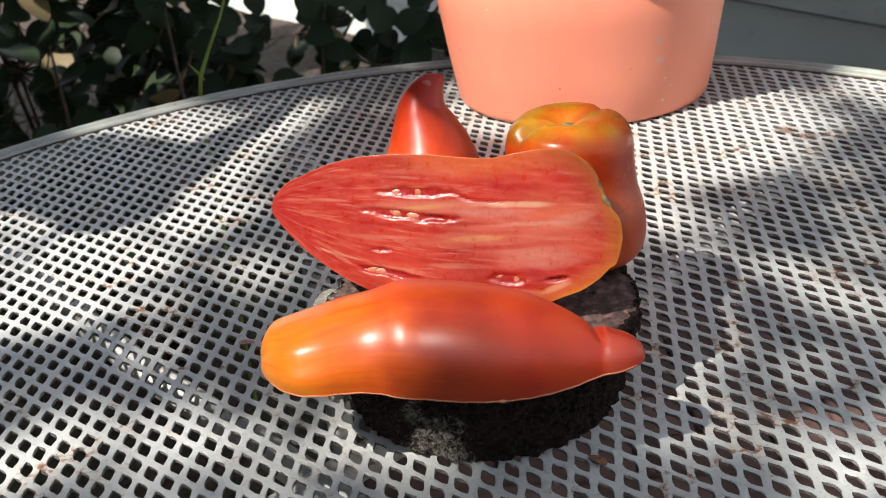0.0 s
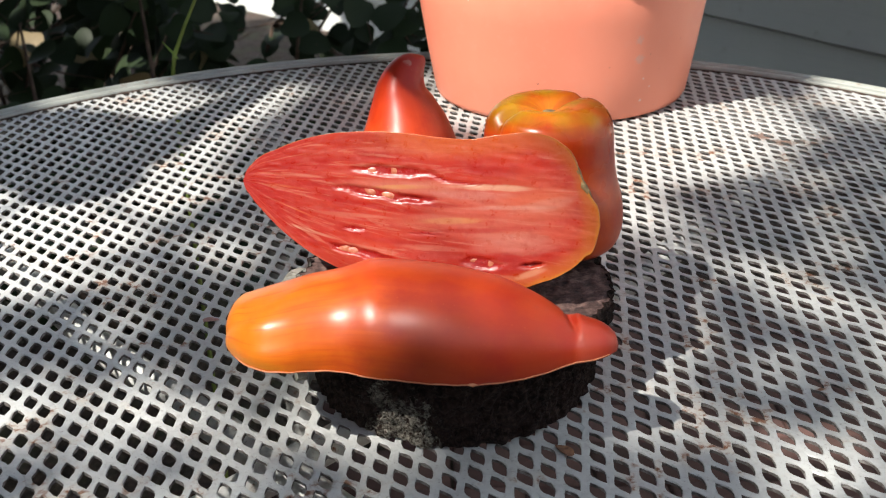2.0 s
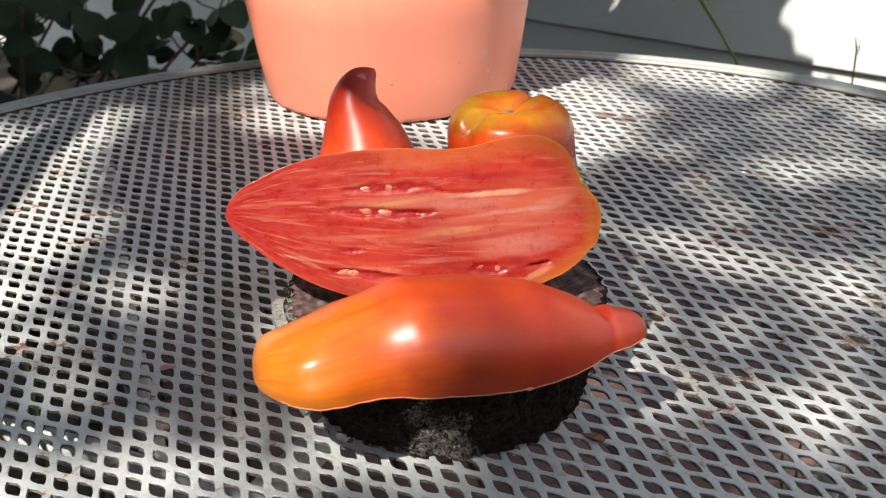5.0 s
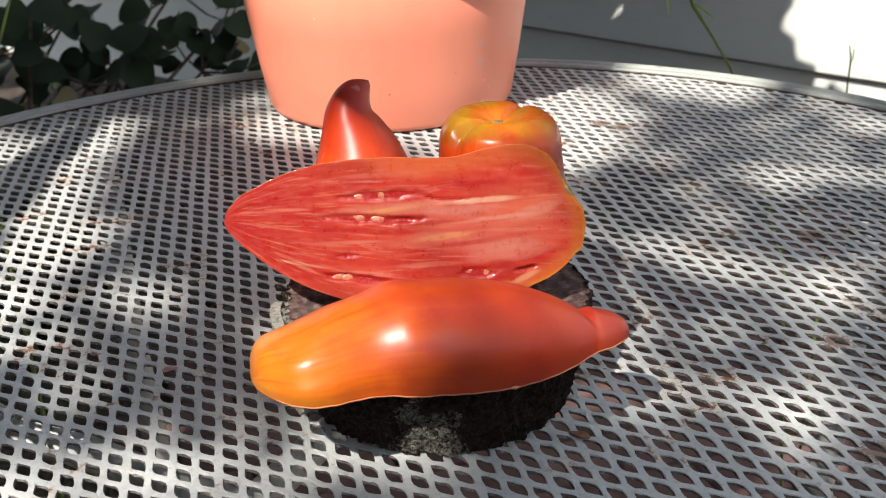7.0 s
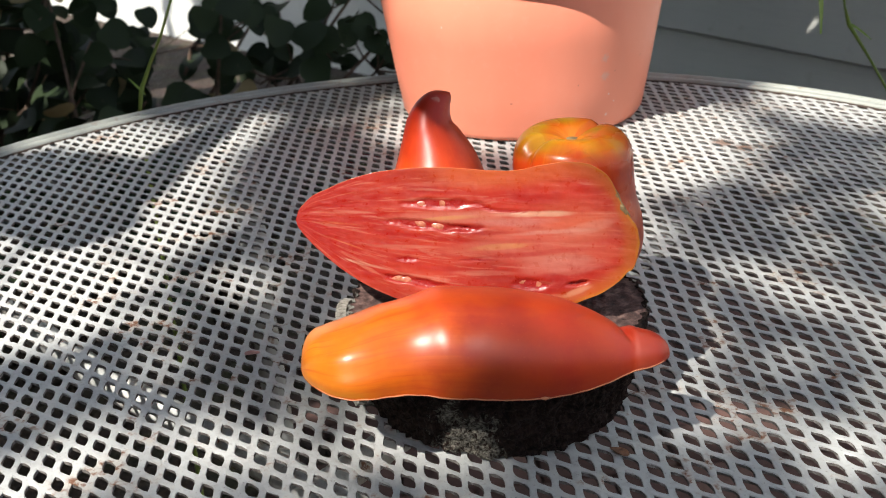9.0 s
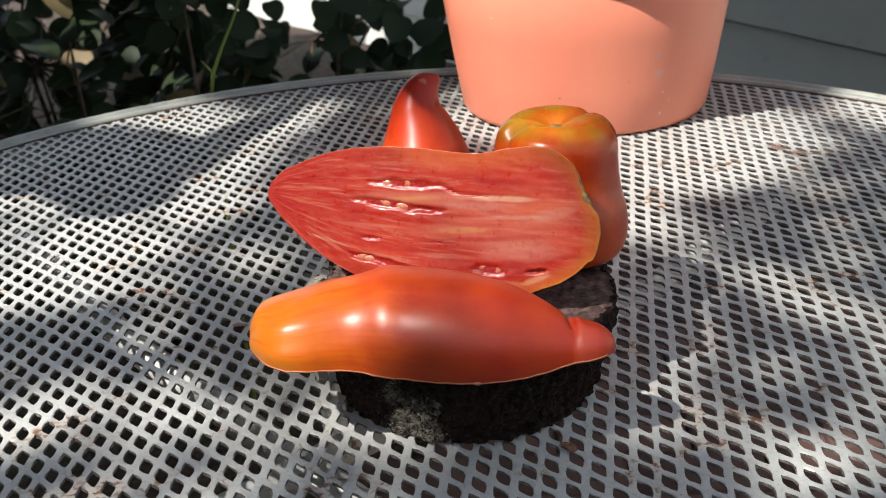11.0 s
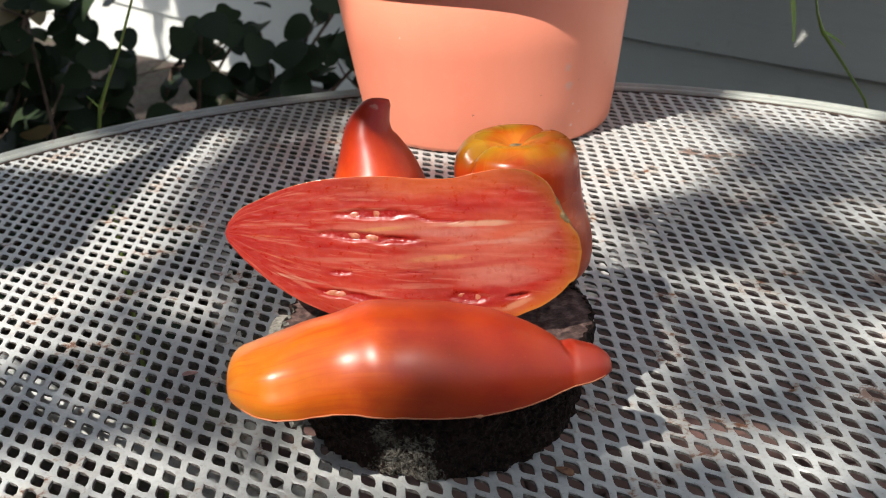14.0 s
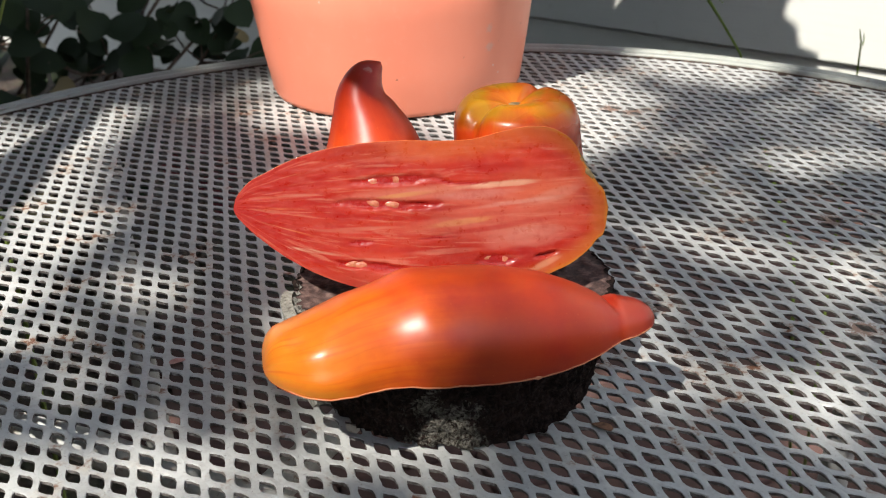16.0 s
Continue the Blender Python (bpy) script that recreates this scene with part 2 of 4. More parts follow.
    cell = k.math("ADD", cell, k.math("MULTIPLY", gel.outputs["Fac"], k.math("MULTIPLY", k.noise(k.coord(), 420, 3), 9.0)))
    n = k.math("ADD", k.math("MULTIPLY", streak, 0.5), k.math("ADD", k.math("MULTIPLY", cell, 0.4), k.math("MULTIPLY", mid, 0.3)))
    k.bump(n, 0.14, 0.0012)
    return k.m


S = 0.000875
flesh = flesh_material()
k = Mat("seed", 0.4)
k.color(k.ramp(k.noise(k.coord(), 700, 3), [(0.35, (0.36, 0.075, 0.040)), (0.65, (0.44, 0.17, 0.085))])).set(Coat_Weight=0.4, Coat_Roughness=0.2)
k.bump(k.noise(k.coord(), 900, 3), 0.4, 0.0006)
seed_mat = k.m
k = Mat("stem_scar", 0.75)
k.color(k.ramp(k.noise(k.coord(), 500, 4), [(0.35, (0.06, 0.035, 0.016)), (0.6, (0.22, 0.145, 0.06)), (0.8, (0.42, 0.32, 0.16))]))
k.bump(k.noise(k.coord(), 700, 4), 0.6, 0.001)
scar_mat = k.m
wet_edge_mat = Mat("wet_skin_edge", 0.22).color((0.52, 0.13, 0.04)).set(Coat_Weight=0.8, Coat_Roughness=0.1).m
skin_edge_mat = Mat("torn_skin", 0.4).color((0.62, 0.24, 0.11)).set(Coat_Weight=0.3).m


def bark_material():
    k = Mat("charred_bark", 0.9)
    k.set(Specular_IOR_Level=0.15)
    big = k.noise(k.coord("Object", (1, 1, 0.6)), 60, 5, 0.65)
    fine = k.noise(k.coord(), 520, 6, 0.7)
    warp = k.node("ShaderNodeVectorMath", Vector=k.coord("Object", (1, 1, 0.55)))
    warp.operation = "ADD"
    k.put(warp.inputs[1], k.node("ShaderNodeVectorMath", Vector=k.node("ShaderNodeTexNoise", Vector=k.coord(), Scale=160.0, Detail=3.0).outputs["Color"]).outputs[0])
    scaled = warp.inputs[1].links[0].from_node
    scaled.operation = "SCALE"
    scaled.inputs["Scale"].default_value = 0.016
    crack = k.node("ShaderNodeTexVoronoi", Vector=warp.outputs[0], Scale=150.0)
    crack.feature = "DISTANCE_TO_EDGE"
    plate = k.ramp(crack.outputs["Distance"], [(0.0, 0.0), (0.10, 0.75), (0.4, 1.0)])
    base = k.ramp(fine, [(0.3, (0.004, 0.0025, 0.0022)), (0.52, (0.030, 0.018, 0.0145)), (0.8, (0.13, 0.085, 0.068))])
    base = k.mix(k.ramp(big, [(0.45, 0.0), (0.7, 0.6)]), base, (0.055, 0.031, 0.024))
    # grey lichen crust on one side of the bark
    c = k.node("ShaderNodeTexCoord")
    d = k.node("ShaderNodeVectorMath", Vector=c.outputs["Object"])
    d.operation = "DISTANCE"
    d.inputs[1].default_value = (-0.016, -0.047, 0.007)
    near = k.ramp(k.math("ADD", d.outputs["Value"], k.math("MULTIPLY", k.math("SUBTRACT", big, 0.5), 0.07)), [(0.004, 1.0), (0.011, 0.5), (0.017, 0.0)])
    lich = k.ramp(k.math("ADD", k.noise(k.coord(), 460, 6, 0.75), k.math("MULTIPLY", near, 0.20)), [(0.60, 0.0), (0.65, 1.0)])
    lich = k.math("MULTIPLY", lich, k.ramp(near, [(0.05, 0.0), (0.5, 1.0)]))
    tone = k.ramp(k.noise(k.coord(), 900, 4, 0.7), [(0.40, (0.08, 0.070, 0.056)), (0.56, (0.31, 0.295, 0.245))])
    base = k.mix(lich, k.mix(k.math("MULTIPLY", near, 0.25), base, (0.055, 0.036, 0.027)), tone)
    base = k.mix(k.ramp(plate, [(0.0, 0.75), (0.6, 1.0)]), (0.003, 0.002, 0.0018), base)
    # pale weathered strip where the bark has split off
    base = spots(k, base, [((-0.0560, 0.003, 0.032), 0.011, (0.42, 0.42, 0.37)), ((-0.0550, 0.010, 0.033), 0.008, (0.36, 0.36, 0.32)), ((-0.0555, -0.004, 0.033), 0.007, (0.36, 0.35, 0.31))])
    k.color(base)
    h = k.math("ADD", k.math("MULTIPLY", k.noise(k.coord("Object", (1, 1, 0.5)), 210, 6, 0.65), 0.8), k.math("ADD", k.math("MULTIPLY", fine, 0.6), k.math("MULTIPLY", plate, 0.35)))
    k.bump(h, 1.0, 0.006)
    return k.m


bark = bark_material()
k = Mat("weathered_end_grain", 0.8)
ring = k.node("ShaderNodeTexWave", Vector=k.coord("Object", (1, 1, 0)), Scale=70.0, Distortion=7.0, Detail=4.0)
ring.wave_type, ring.rings_direction = "RINGS", "Z"
gr = k.noise(k.coord(), 260, 5, 0.7)
base = k.ramp(k.math("ADD", k.math("MULTIPLY", ring.outputs["Fac"], 0.07), k.math("MULTIPLY", gr, 0.95)), [(0.34, (0.016, 0.009, 0.008)), (0.50, (0.075, 0.042, 0.036)), (0.72, (0.22, 0.145, 0.120))])
k.color(base)
k.bump(k.math("ADD", k.math("MULTIPLY", ring.outputs["Fac"], 0.3), gr), 0.5, 0.0015)
end_grain = k.m


k = Mat("pale_sapwood", 0.85)
sw = k.noise(k.coord("Object", (1, 1, 0.3)), 420, 5, 0.7)
k.color(k.ramp(sw, [(0.32, (0.09, 0.08, 0.065)), (0.5, (0.30, 0.295, 0.25)), (0.75, (0.46, 0.455, 0.40))]))
k.bump(sw, 0.7, 0.0015)
sapwood = k.m

TOP = 0.74


def table_paint():
    k = Mat("weathered_grey_paint", 0.34)
    pos = k.coord("Object")
    big = k.noise(pos, 9, 4, 0.6)
    fine = k.noise(pos, 260, 5, 0.7)
    mid = k.noise(pos, 48, 5, 0.65)
    base = k.ramp(big, [(0.3, (0.44, 0.465, 0.45)), (0.7, (0.53, 0.555, 0.535))])
    base = k.mix(k.ramp(fine, [(0.48, 0.0), (0.70, 0.65)]), base, (0.36, 0.365, 0.355))
    specks = k.noise(pos, 700, 4, 0.6)
    base = k.mix(k.ramp(specks, [(0.60, 0.0), (0.70, 0.6)]), base, (0.16, 0.145, 0.13))
    base = k.mix(k.ramp(mid, [(0.54, 0.0), (0.70, 0.55)]), base, (0.58, 0.51, 0.40))
    rust = k.math("MULTIPLY", k.ramp(mid, [(0.57, 0.0), (0.65, 1.0)]), k.ramp(k.noise(pos, 330, 4, 0.6), [(0.48, 0.0), (0.58, 1.0)]))
    base = k.mix(rust, base, (0.20, 0.085, 0.040))
    brown = (0.17, 0.075, 0.038)
    base = spots(k, base, [((0.181, 0.205, TOP), 0.008, brown), ((0.190, 0.193, TOP), 0.007, brown), ((0.1565, -0.068, TOP), 0.007, brown), ((0.126, -0.135, TOP), 0.008, brown), ((0.205, 0.02, TOP), 0.008, brown)])
    k.color(base)
    k.put(k.b.inputs["Roughness"], k.ramp(fine, [(0.3, 0.27), (0.7, 0.52)]))
    k.bump(k.math("ADD", fine, rust), 0.3, 0.0008)
    return k.m


paint = table_paint()
k = Mat("worn_rim_paint", 0.38)
rn = k.noise(k.coord("Object", (1, 1, 1)), 30, 5, 0.65)
k.color(k.mix(k.ramp(k.noise(k.coord(), 130, 5, 0.7), [(0.58, 0.0), (0.68, 0.6)]), k.ramp(rn, [(0.3, (0.25, 0.275, 0.245)), (0.7, (0.39, 0.42, 0.38))]), (0.22, 0.15, 0.10)))
k.bump(rn, 0.2, 0.001)
rim_paint = k.m
# near-black tone standing in for the shaded gap at the rim, with rust
k = Mat("rust", 0.85)
k.color(k.ramp(k.noise(k.coord(), 150, 5, 0.7), [(0.35, (0.018, 0.013, 0.010)), (0.6, (0.06, 0.038, 0.026)), (0.8, (0.24, 0.21, 0.18))]))
rim_gap_mat = k.m
# hole walls: grime, darkened further to stand in for shade inside the holes
k = Mat("grimy_shaded_hole_wall", 0.7)
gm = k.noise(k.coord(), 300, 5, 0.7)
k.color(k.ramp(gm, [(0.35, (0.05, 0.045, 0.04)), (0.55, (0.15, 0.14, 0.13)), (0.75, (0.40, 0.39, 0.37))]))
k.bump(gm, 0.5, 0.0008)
hole_wall_mat = k.m


def pot_material():
    k = Mat("salmon_plastic", 0.42)
    k.set(Specular_IOR_Level=0.28)
    pos = k.coord("Object")
    big = k.noise(k.coord("Object", (1, 1, 0.5)), 14, 4)
    base = k.ramp(big, [(0.3, (0.84, 0.265, 0.165)), (0.7, (0.90, 0.310, 0.198))])
    fine = k.noise(pos, 190, 5, 0.7)
    base = k.mix(k.ramp(fine, [(0.55, 0.0), (0.8, 0.25)]), base, (0.82, 0.38, 0.28))
    dots = k.node("ShaderNodeTexVoronoi", Vector=pos, Scale=70.0).outputs["Distance"]
    base = k.mix(k.ramp(dots, [(0.022, 0.5), (0.036, 0.0)]), base, (0.20, 0.07, 0.04))
    dots2 = k.node("ShaderNodeTexVoronoi", Vector=k.coord("Object", (1, 1, 0.6), (0.4, 0.2, 0.1)), Scale=60.0).outputs["Distance"]
    base = k.mix(k.ramp(dots2, [(0.018, 0.6), (0.03, 0.0)]), base, (0.85, 0.70, 0.60))
    chalk = (0.82, 0.62, 0.52)
    base = spots(k, base, [((0.0372, -0.0775, 0.0379), 0.0035, (0.74, 0.36, 0.27)), ((0.0406, -0.0739, 0.0255), 0.0007, chalk), ((0.0396, -0.0717, 0.0117), 0.0010, chalk), ((0.0450, -0.0702, 0.0194), 0.0007, chalk), ((-0.0214, -0.0812, 0.0260), 0.0008, (0.25, 0.08, 0.05)), ((0.036, -0.079, 0.050), 0.003, (0.74, 0.36, 0.27))])
    k.color(base)
    k.put(k.b.inputs["Roughness"], k.ramp(fine, [(0.3, 0.36), (0.7, 0.46)]))
    k.bump(k.noise(k.coord("Object", (1, 1, 0.25)), 30, 4), 0.15, 0.003)
    return k.m


pot_mat = pot_material()


def siding_material():
    k = Mat("painted_siding", 0.55)
    pos = k.coord("Object")
    grain = k.noise(k.coord("Object", (0.25, 1, 6)), 26, 5, 0.6)
    big = k.noise(pos, 2.5, 3)
    base = k.ramp(big, [(0.3, (0.58, 0.61, 0.57)), (0.7, (0.66, 0.68, 0.63))])
    base = k.mix(k.ramp(grain, [(0.5, 0.0), (0.75, 0.22)]), base, (0.40, 0.44, 0.43))
    base = k.mix(k.ramp(k.noise(pos, 18, 4), [(0.64, 0.0), (0.75, 0.3)]), base, (0.36, 0.36, 0.30))
    k.color(base)
    k.bump(grain, 0.15, 0.002)
    return k.m


siding = siding_material()


def leaf_material(name, a, b, thin=0.25, gloss=0.4):
    k = Mat(name, 0.55)
    k.set(Specular_IOR_Level=gloss)
    info = k.node("ShaderNodeNewGeometry")
    rnd = k.math("FRACT", k.math("ADD", info.outputs["Random Per Island"], k.node("ShaderNodeObjectInfo").outputs["Random"]))
    n = k.noise(k.coord("Object"), 40, 4)
    base = k.mix(rnd, a, b)
    base = k.mix(k.ramp(n, [(0.4, 0.0), (0.7, 0.35)]), base, tuple(min(1, 1.6 * c) for c in a))
    k.color(base)
    tr = k.node("ShaderNodeBsdfTranslucent", Color=base)
    mx = k.node("ShaderNodeMixShader", Fac=thin)
    out = k.t.nodes["Material Output"]
    k.put(mx.inputs[1], k.b.outputs[0])
    k.put(mx.inputs[2], tr.outputs[0])
    k.put(out.inputs["Surface"], mx.outputs[0])
    return k.m


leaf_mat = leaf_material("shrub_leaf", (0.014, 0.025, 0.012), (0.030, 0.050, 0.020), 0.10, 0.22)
tree_leaf_mat = leaf_material("tree_leaf", (0.045, 0.085, 0.025), (0.075, 0.13, 0.035), 0.2)
red_leaf_mat = leaf_material("red_stem", (0.10, 0.012, 0.016), (0.14, 0.03, 0.03), 0.1)
grass_mat = leaf_material("green_stem", (0.16, 0.26, 0.045), (0.22, 0.30, 0.07), 0.2)
withered_mat = leaf_material("withered_leaf", (0.22, 0.17, 0.085), (0.32, 0.26, 0.14), 0.25)
k = Mat("twig_bark", 0.8)
k.color(k.ramp(k.noise(k.coord(), 60, 5), [(0.35, (0.05, 0.032, 0.022)), (0.7, (0.15, 0.10, 0.07))]))
k.bump(k.noise(k.coord("Object", (1, 1, 0.3)), 120, 4), 0.5, 0.003)
twig_mat = k.m


def ground_material():
    k = Mat("leaf_littered_ground", 0.9)
    pos = k.coord("Object")
    litter = k.node("ShaderNodeTexVoronoi", Vector=pos, Scale=22.0, Randomness=1.0)
    fine = k.noise(pos, 55, 6, 0.7)
    base = k.ramp(fine, [(0.3, (0.028, 0.020, 0.015)), (0.55, (0.085, 0.058, 0.042)), (0.8, (0.24, 0.175, 0.125))])
    base = k.mix(0.12, base, litter.outputs["Color"], "SOFT_LIGHT")
    base = k.mix(k.ramp(k.noise(pos, 6, 3), [(0.5, 0.0), (0.65, 0.5)]), base, (0.08, 0.09, 0.035))
    k.color(base)
    k.bump(k.math("ADD", litter.outputs["Distance"], fine), 0.9, 0.03)
    return k.m


ground_mat = ground_material()
k = Mat("red_paver", 0.85)
inf = k.node("ShaderNodeObjectInfo")
pv = k.noise(k.coord(), 90, 6, 0.7)
base = k.mix(inf.outputs["Random"], (0.085, 0.044, 0.036), (0.15, 0.08, 0.068))
base = k.mix(k.ramp(pv, [(0.4, 0.0), (0.75, 0.6)]), base, (0.05, 0.034, 0.028))
k.color(base)
k.bump(pv, 0.5, 0.004)
paver_mat = k.m


# ---- mesh helpers ----
def mesh_object(name, verts, faces, material, smooth=True, parent=None, uv=None, attrs=None):
    me = bpy.data.meshes.new(name)
    me.from_pydata([tuple(v) for v in verts], [], faces)
    if smooth:
        me.polygons.foreach_set("use_smooth", [True] * len(me.polygons))
    if uv is not None:
        lay = me.uv_layers.new(name="uv")
        idx = np.zeros(len(me.loops), dtype=np.int32)
        me.loops.foreach_get("vertex_index", idx)
        lay.data.foreach_set("uv", np.asarray(uv, dtype=np.float32)[idx].ravel())
    for key, vals in (attrs or {}).items():
        me.attributes.new(key, "FLOAT", "POINT").data.foreach_set("value", np.asarray(vals, dtype=np.float32))
    me.materials.append(material)
    me.validate()
    ob = new(name, me)
    ob.parent = parent
    return ob


def part(name, bm, material, parent, label=""):
    me = bpy.data.meshes.new(name)
    bm.to_mesh(me)
    bm.free()
    me.polygons.foreach_set("use_smooth", [True] * len(me.polygons))
    me.materials.append(material)
    ob = new(name, me)
    ob.parent = parent
    return tagged(ob, label)


def empty(name, at, label, category, group="", kind=""):
    ob = new(name)
    ob.location = at
    ob.empty_display_size = 0.02
    return tagged(ob, label, category, group, kind)


def spun(profile, seg=96):
    """Vertices and faces of a profile of (radius, z) turned about z; closed at the ends where the radius is 0."""
    verts, faces = [], []
    n = len(profile)
    for i in range(seg):
        a = 2 * math.pi * i / seg
        verts += [(r * math.cos(a), r * math.sin(a), z) for r, z in profile]
    for i in range(seg):
        j = (i + 1) % seg
        faces += [(i * n + q, j * n + q, j * n + q + 1, i * n + q + 1) for q in range(n - 1)]
    return verts, faces


def tube(points, radii, seg=8):
    """A round stem through the points."""
    pts = [Vector(p) for p in points]
    verts, faces = [], []
    for i, p in enumerate(pts):
        d = (pts[min(i + 1, len(pts) - 1)] - pts[max(i - 1, 0)]).normalized()
        s = d.cross(Vector((0.3, 0.9, 0.17))).normalized()
        t = d.cross(s)
        r = radii[i] if isinstance(radii, (list, tuple)) else radii
        verts += [p + r * (math.cos(2 * math.pi * q / seg) * s + math.sin(2 * math.pi * q / seg) * t) for q in range(seg)]
    for i in range(len(pts) - 1):
        faces += [(i * seg + q, i * seg + (q + 1) % seg, (i + 1) * seg + (q + 1) % seg, (i + 1) * seg + q) for q in range(seg)]
    faces += [tuple(range(seg))[::-1], tuple(range((len(pts) - 1) * seg, len(pts) * seg))]
    return verts, faces


def smooth_curve(xs, keys):
    """Values of a smooth curve through keys (x, value) at xs."""
    kx, kv = np.array([p[0] for p in keys]), np.array([p[1] for p in keys])
    sl = np.gradient(kv, kx)
    xs = np.clip(xs, kx[0], kx[-1])
    i = np.clip(np.searchsorted(kx, xs) - 1, 0, len(kx) - 2)
    h = kx[i + 1] - kx[i]
    t = (xs - kx[i]) / h
    return (2 * t**3 - 3 * t**2 + 1) * kv[i] + (t**3 - 2 * t**2 + t) * h * sl[i] + (-2 * t**3 + 3 * t**2) * kv[i + 1] + (t**3 - t**2) * h * sl[i + 1]


TABLE = Vector((-0.0034, 0.3885, 0))
TABLE_R = 0.3937

# ---- ground, house wall ----
bm = bmesh.new()
bmesh.ops.create_grid(bm, x_segments=60, y_segments=60, size=1.0)
for v in bm.verts:
    v.co.x, v.co.y = 60 * v.co.x * abs(v.co.x) ** 1.2, 60 * v.co.y * abs(v.co.y) ** 1.2
    v.co.z = 0.02 * noise.noise(v.co * 1.3) if v.co.length < 8 else 0
    v.co.z -= 0.02 + 0.075 * max(0.0, min(v.co.y, 9.0) - 2.6)
ground = part("ground", bm, ground_mat, None)
tagged(ground, "brown ground covered with dry leaf litter", "ground", kind="structure")

WALL_AT, WALL_DIR = Vector((0.847, 2.6705, 0)), Vector((0.559, -0.829, 0)).normalized()
WALL_OUT = Vector((-0.829, -0.559, 0)).normalized()
wall_pose = Matrix.Translation(WALL_AT) @ Matrix((WALL_DIR, -WALL_OUT, (0, 0, 1))).transposed().to_4x4()
bm = bmesh.new()
bmesh.ops.create_cube(bm, size=1, matrix=Matrix.Translation((-0.75, 0.12, 1.0)) @ Matrix.Diagonal((8.5, 0.16, 3.5, 1)))
wall = part("wall_house", bm, siding, None)
wall.matrix_world = wall_pose
tagged(wall, "house wall clad in grey-green horizontal lap siding", "wall", kind="structure")
BOARD = 0.257
bm = bmesh.new()
for x in (-5.0, 3.5):
    for y, z in ((0.0, 0.0), (0.0, 0.004), (0.016, BOARD - 0.009), (0.03, BOARD - 0.009), (0.03, 0.0)):
        bm.verts.new((x, y, z))
bm.verts.ensure_lookup_table()
for q in range(5):
    bm.faces.new([bm.verts[i] for i in (q, (q + 1) % 5, 5 + (q + 1) % 5, 5 + q)])
bm.faces.new([bm.verts[i] for i in range(5)][::-1])
bm.faces.new([bm.verts[i] for i in range(5, 10)])
board = part("siding_board", bm, siding, wall)
board.data.polygons.foreach_set("use_smooth", [False] * len(board.data.polygons))
board.location.z = 0.014
for i in (-2, -1, *range(1, 10)):
    o = board.copy()
    scene.collection.objects.link(o)
    o.location.z = 0.014 + BOARD * i

# ---- patio table ----
table = empty("patio_table", (TABLE.x, TABLE.y, 0), "round light grey metal patio table with an expanded mesh top", "table")
LA, LB, LO = np.array((0.00696, -0.00569)), np.array((-0.00114, -0.00893)), np.array((-0.18008, 0.34766))


def mesh_top():
    """Expanded metal: one cell of twelve-sided hole and its strands, repeated over the disc."""
    n = 12
    loc = LO - np.array((TABLE.x, TABLE.y))
    i, j = np.meshgrid(np.arange(-140, 141), np.arange(-140, 141))
    c = loc + i.ravel()[:, None] * LA + j.ravel()[:, None] * LB
    c = c[np.hypot(c[:, 0], c[:, 1]) < TABLE_R - 0.0060]
    # outline of the cell and of its hole, in units of the two lattice steps
    cell = [(-.5, -.5), (-.17, -.5), (.17, -.5), (.5, -.5), (.5, -.17), (.5, .17), (.5, .5), (.17, .5), (-.17, .5), (-.5, .5), (-.5, .17), (-.5, -.17)]
    hole = [(-.32, -.32), (-.10, -.35), (.14, -.345), (.265, -.285), (.33, -.13), (.345, .11), (.32, .32), (.10, .35), (-.14, .345), (-.265, .285), (-.33, .13), (-.345, -.11)]
    cell, hole = np.array(cell) @ np.array((LA, LB)), np.array(hole) @ np.array((LA, LB))
    long_axis = (LA + LB) / np.linalg.norm(LA + LB)
    short_axis = (LA - LB) / np.linalg.norm(LA - LB)
    rings = []
    for ring, grow, z in ((cell, 1.0, 0.0), (hole, 1.05, -0.00005), (hole, 0.99, -0.0004), (hole, 0.98, -0.0014), (cell, 1.0, -0.0016)):
        p = ring * grow
        tilt = 0.03 * (p @ short_axis) * (0 if ring is cell else 1)
        rings.append(np.c_[p, np.full(n, z) + tilt])
    one = np.concatenate(rings)
    verts = np.zeros((len(c), len(one), 3))
    verts[:, :, :2] = c[:, None, :] + one[None, :, :2]
    verts[:, :, 2] = TOP + one[None, :, 2]
    jit = np.random.default_rng(3)
    verts[:, n:4 * n, :2] += jit.normal(0, 0.00012, (len(c), 3 * n, 2)) + jit.normal(0, 0.00016, (len(c), 1, 2))
    verts[:, n:4 * n, 2] += jit.normal(0, 0.00010, (len(c), 3 * n))
    f = []
    for r in range(4):
        f += [(r * n + q, r * n + (q + 1) % n, (r + 1) * n + (q + 1) % n, (r + 1) * n + q) for q in range(n)]
    f = np.array(f)
    faces = (f[None] + (np.arange(len(c)) * len(one))[:, None, None]).reshape(-1, 4)
    me = bpy.data.meshes.new("mesh_top")
    me.from_pydata(verts.reshape(-1, 3).tolist(), [], faces.tolist())
    me.materials.append(paint)
    me.materials.append(hole_wall_mat)
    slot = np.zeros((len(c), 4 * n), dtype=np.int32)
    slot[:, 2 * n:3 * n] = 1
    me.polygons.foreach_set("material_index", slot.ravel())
    ob = new("mesh_top", me)
    ob.parent = table
    return tagged(ob, "light grey expanded metal sheet with rust spots", kind="stuff")


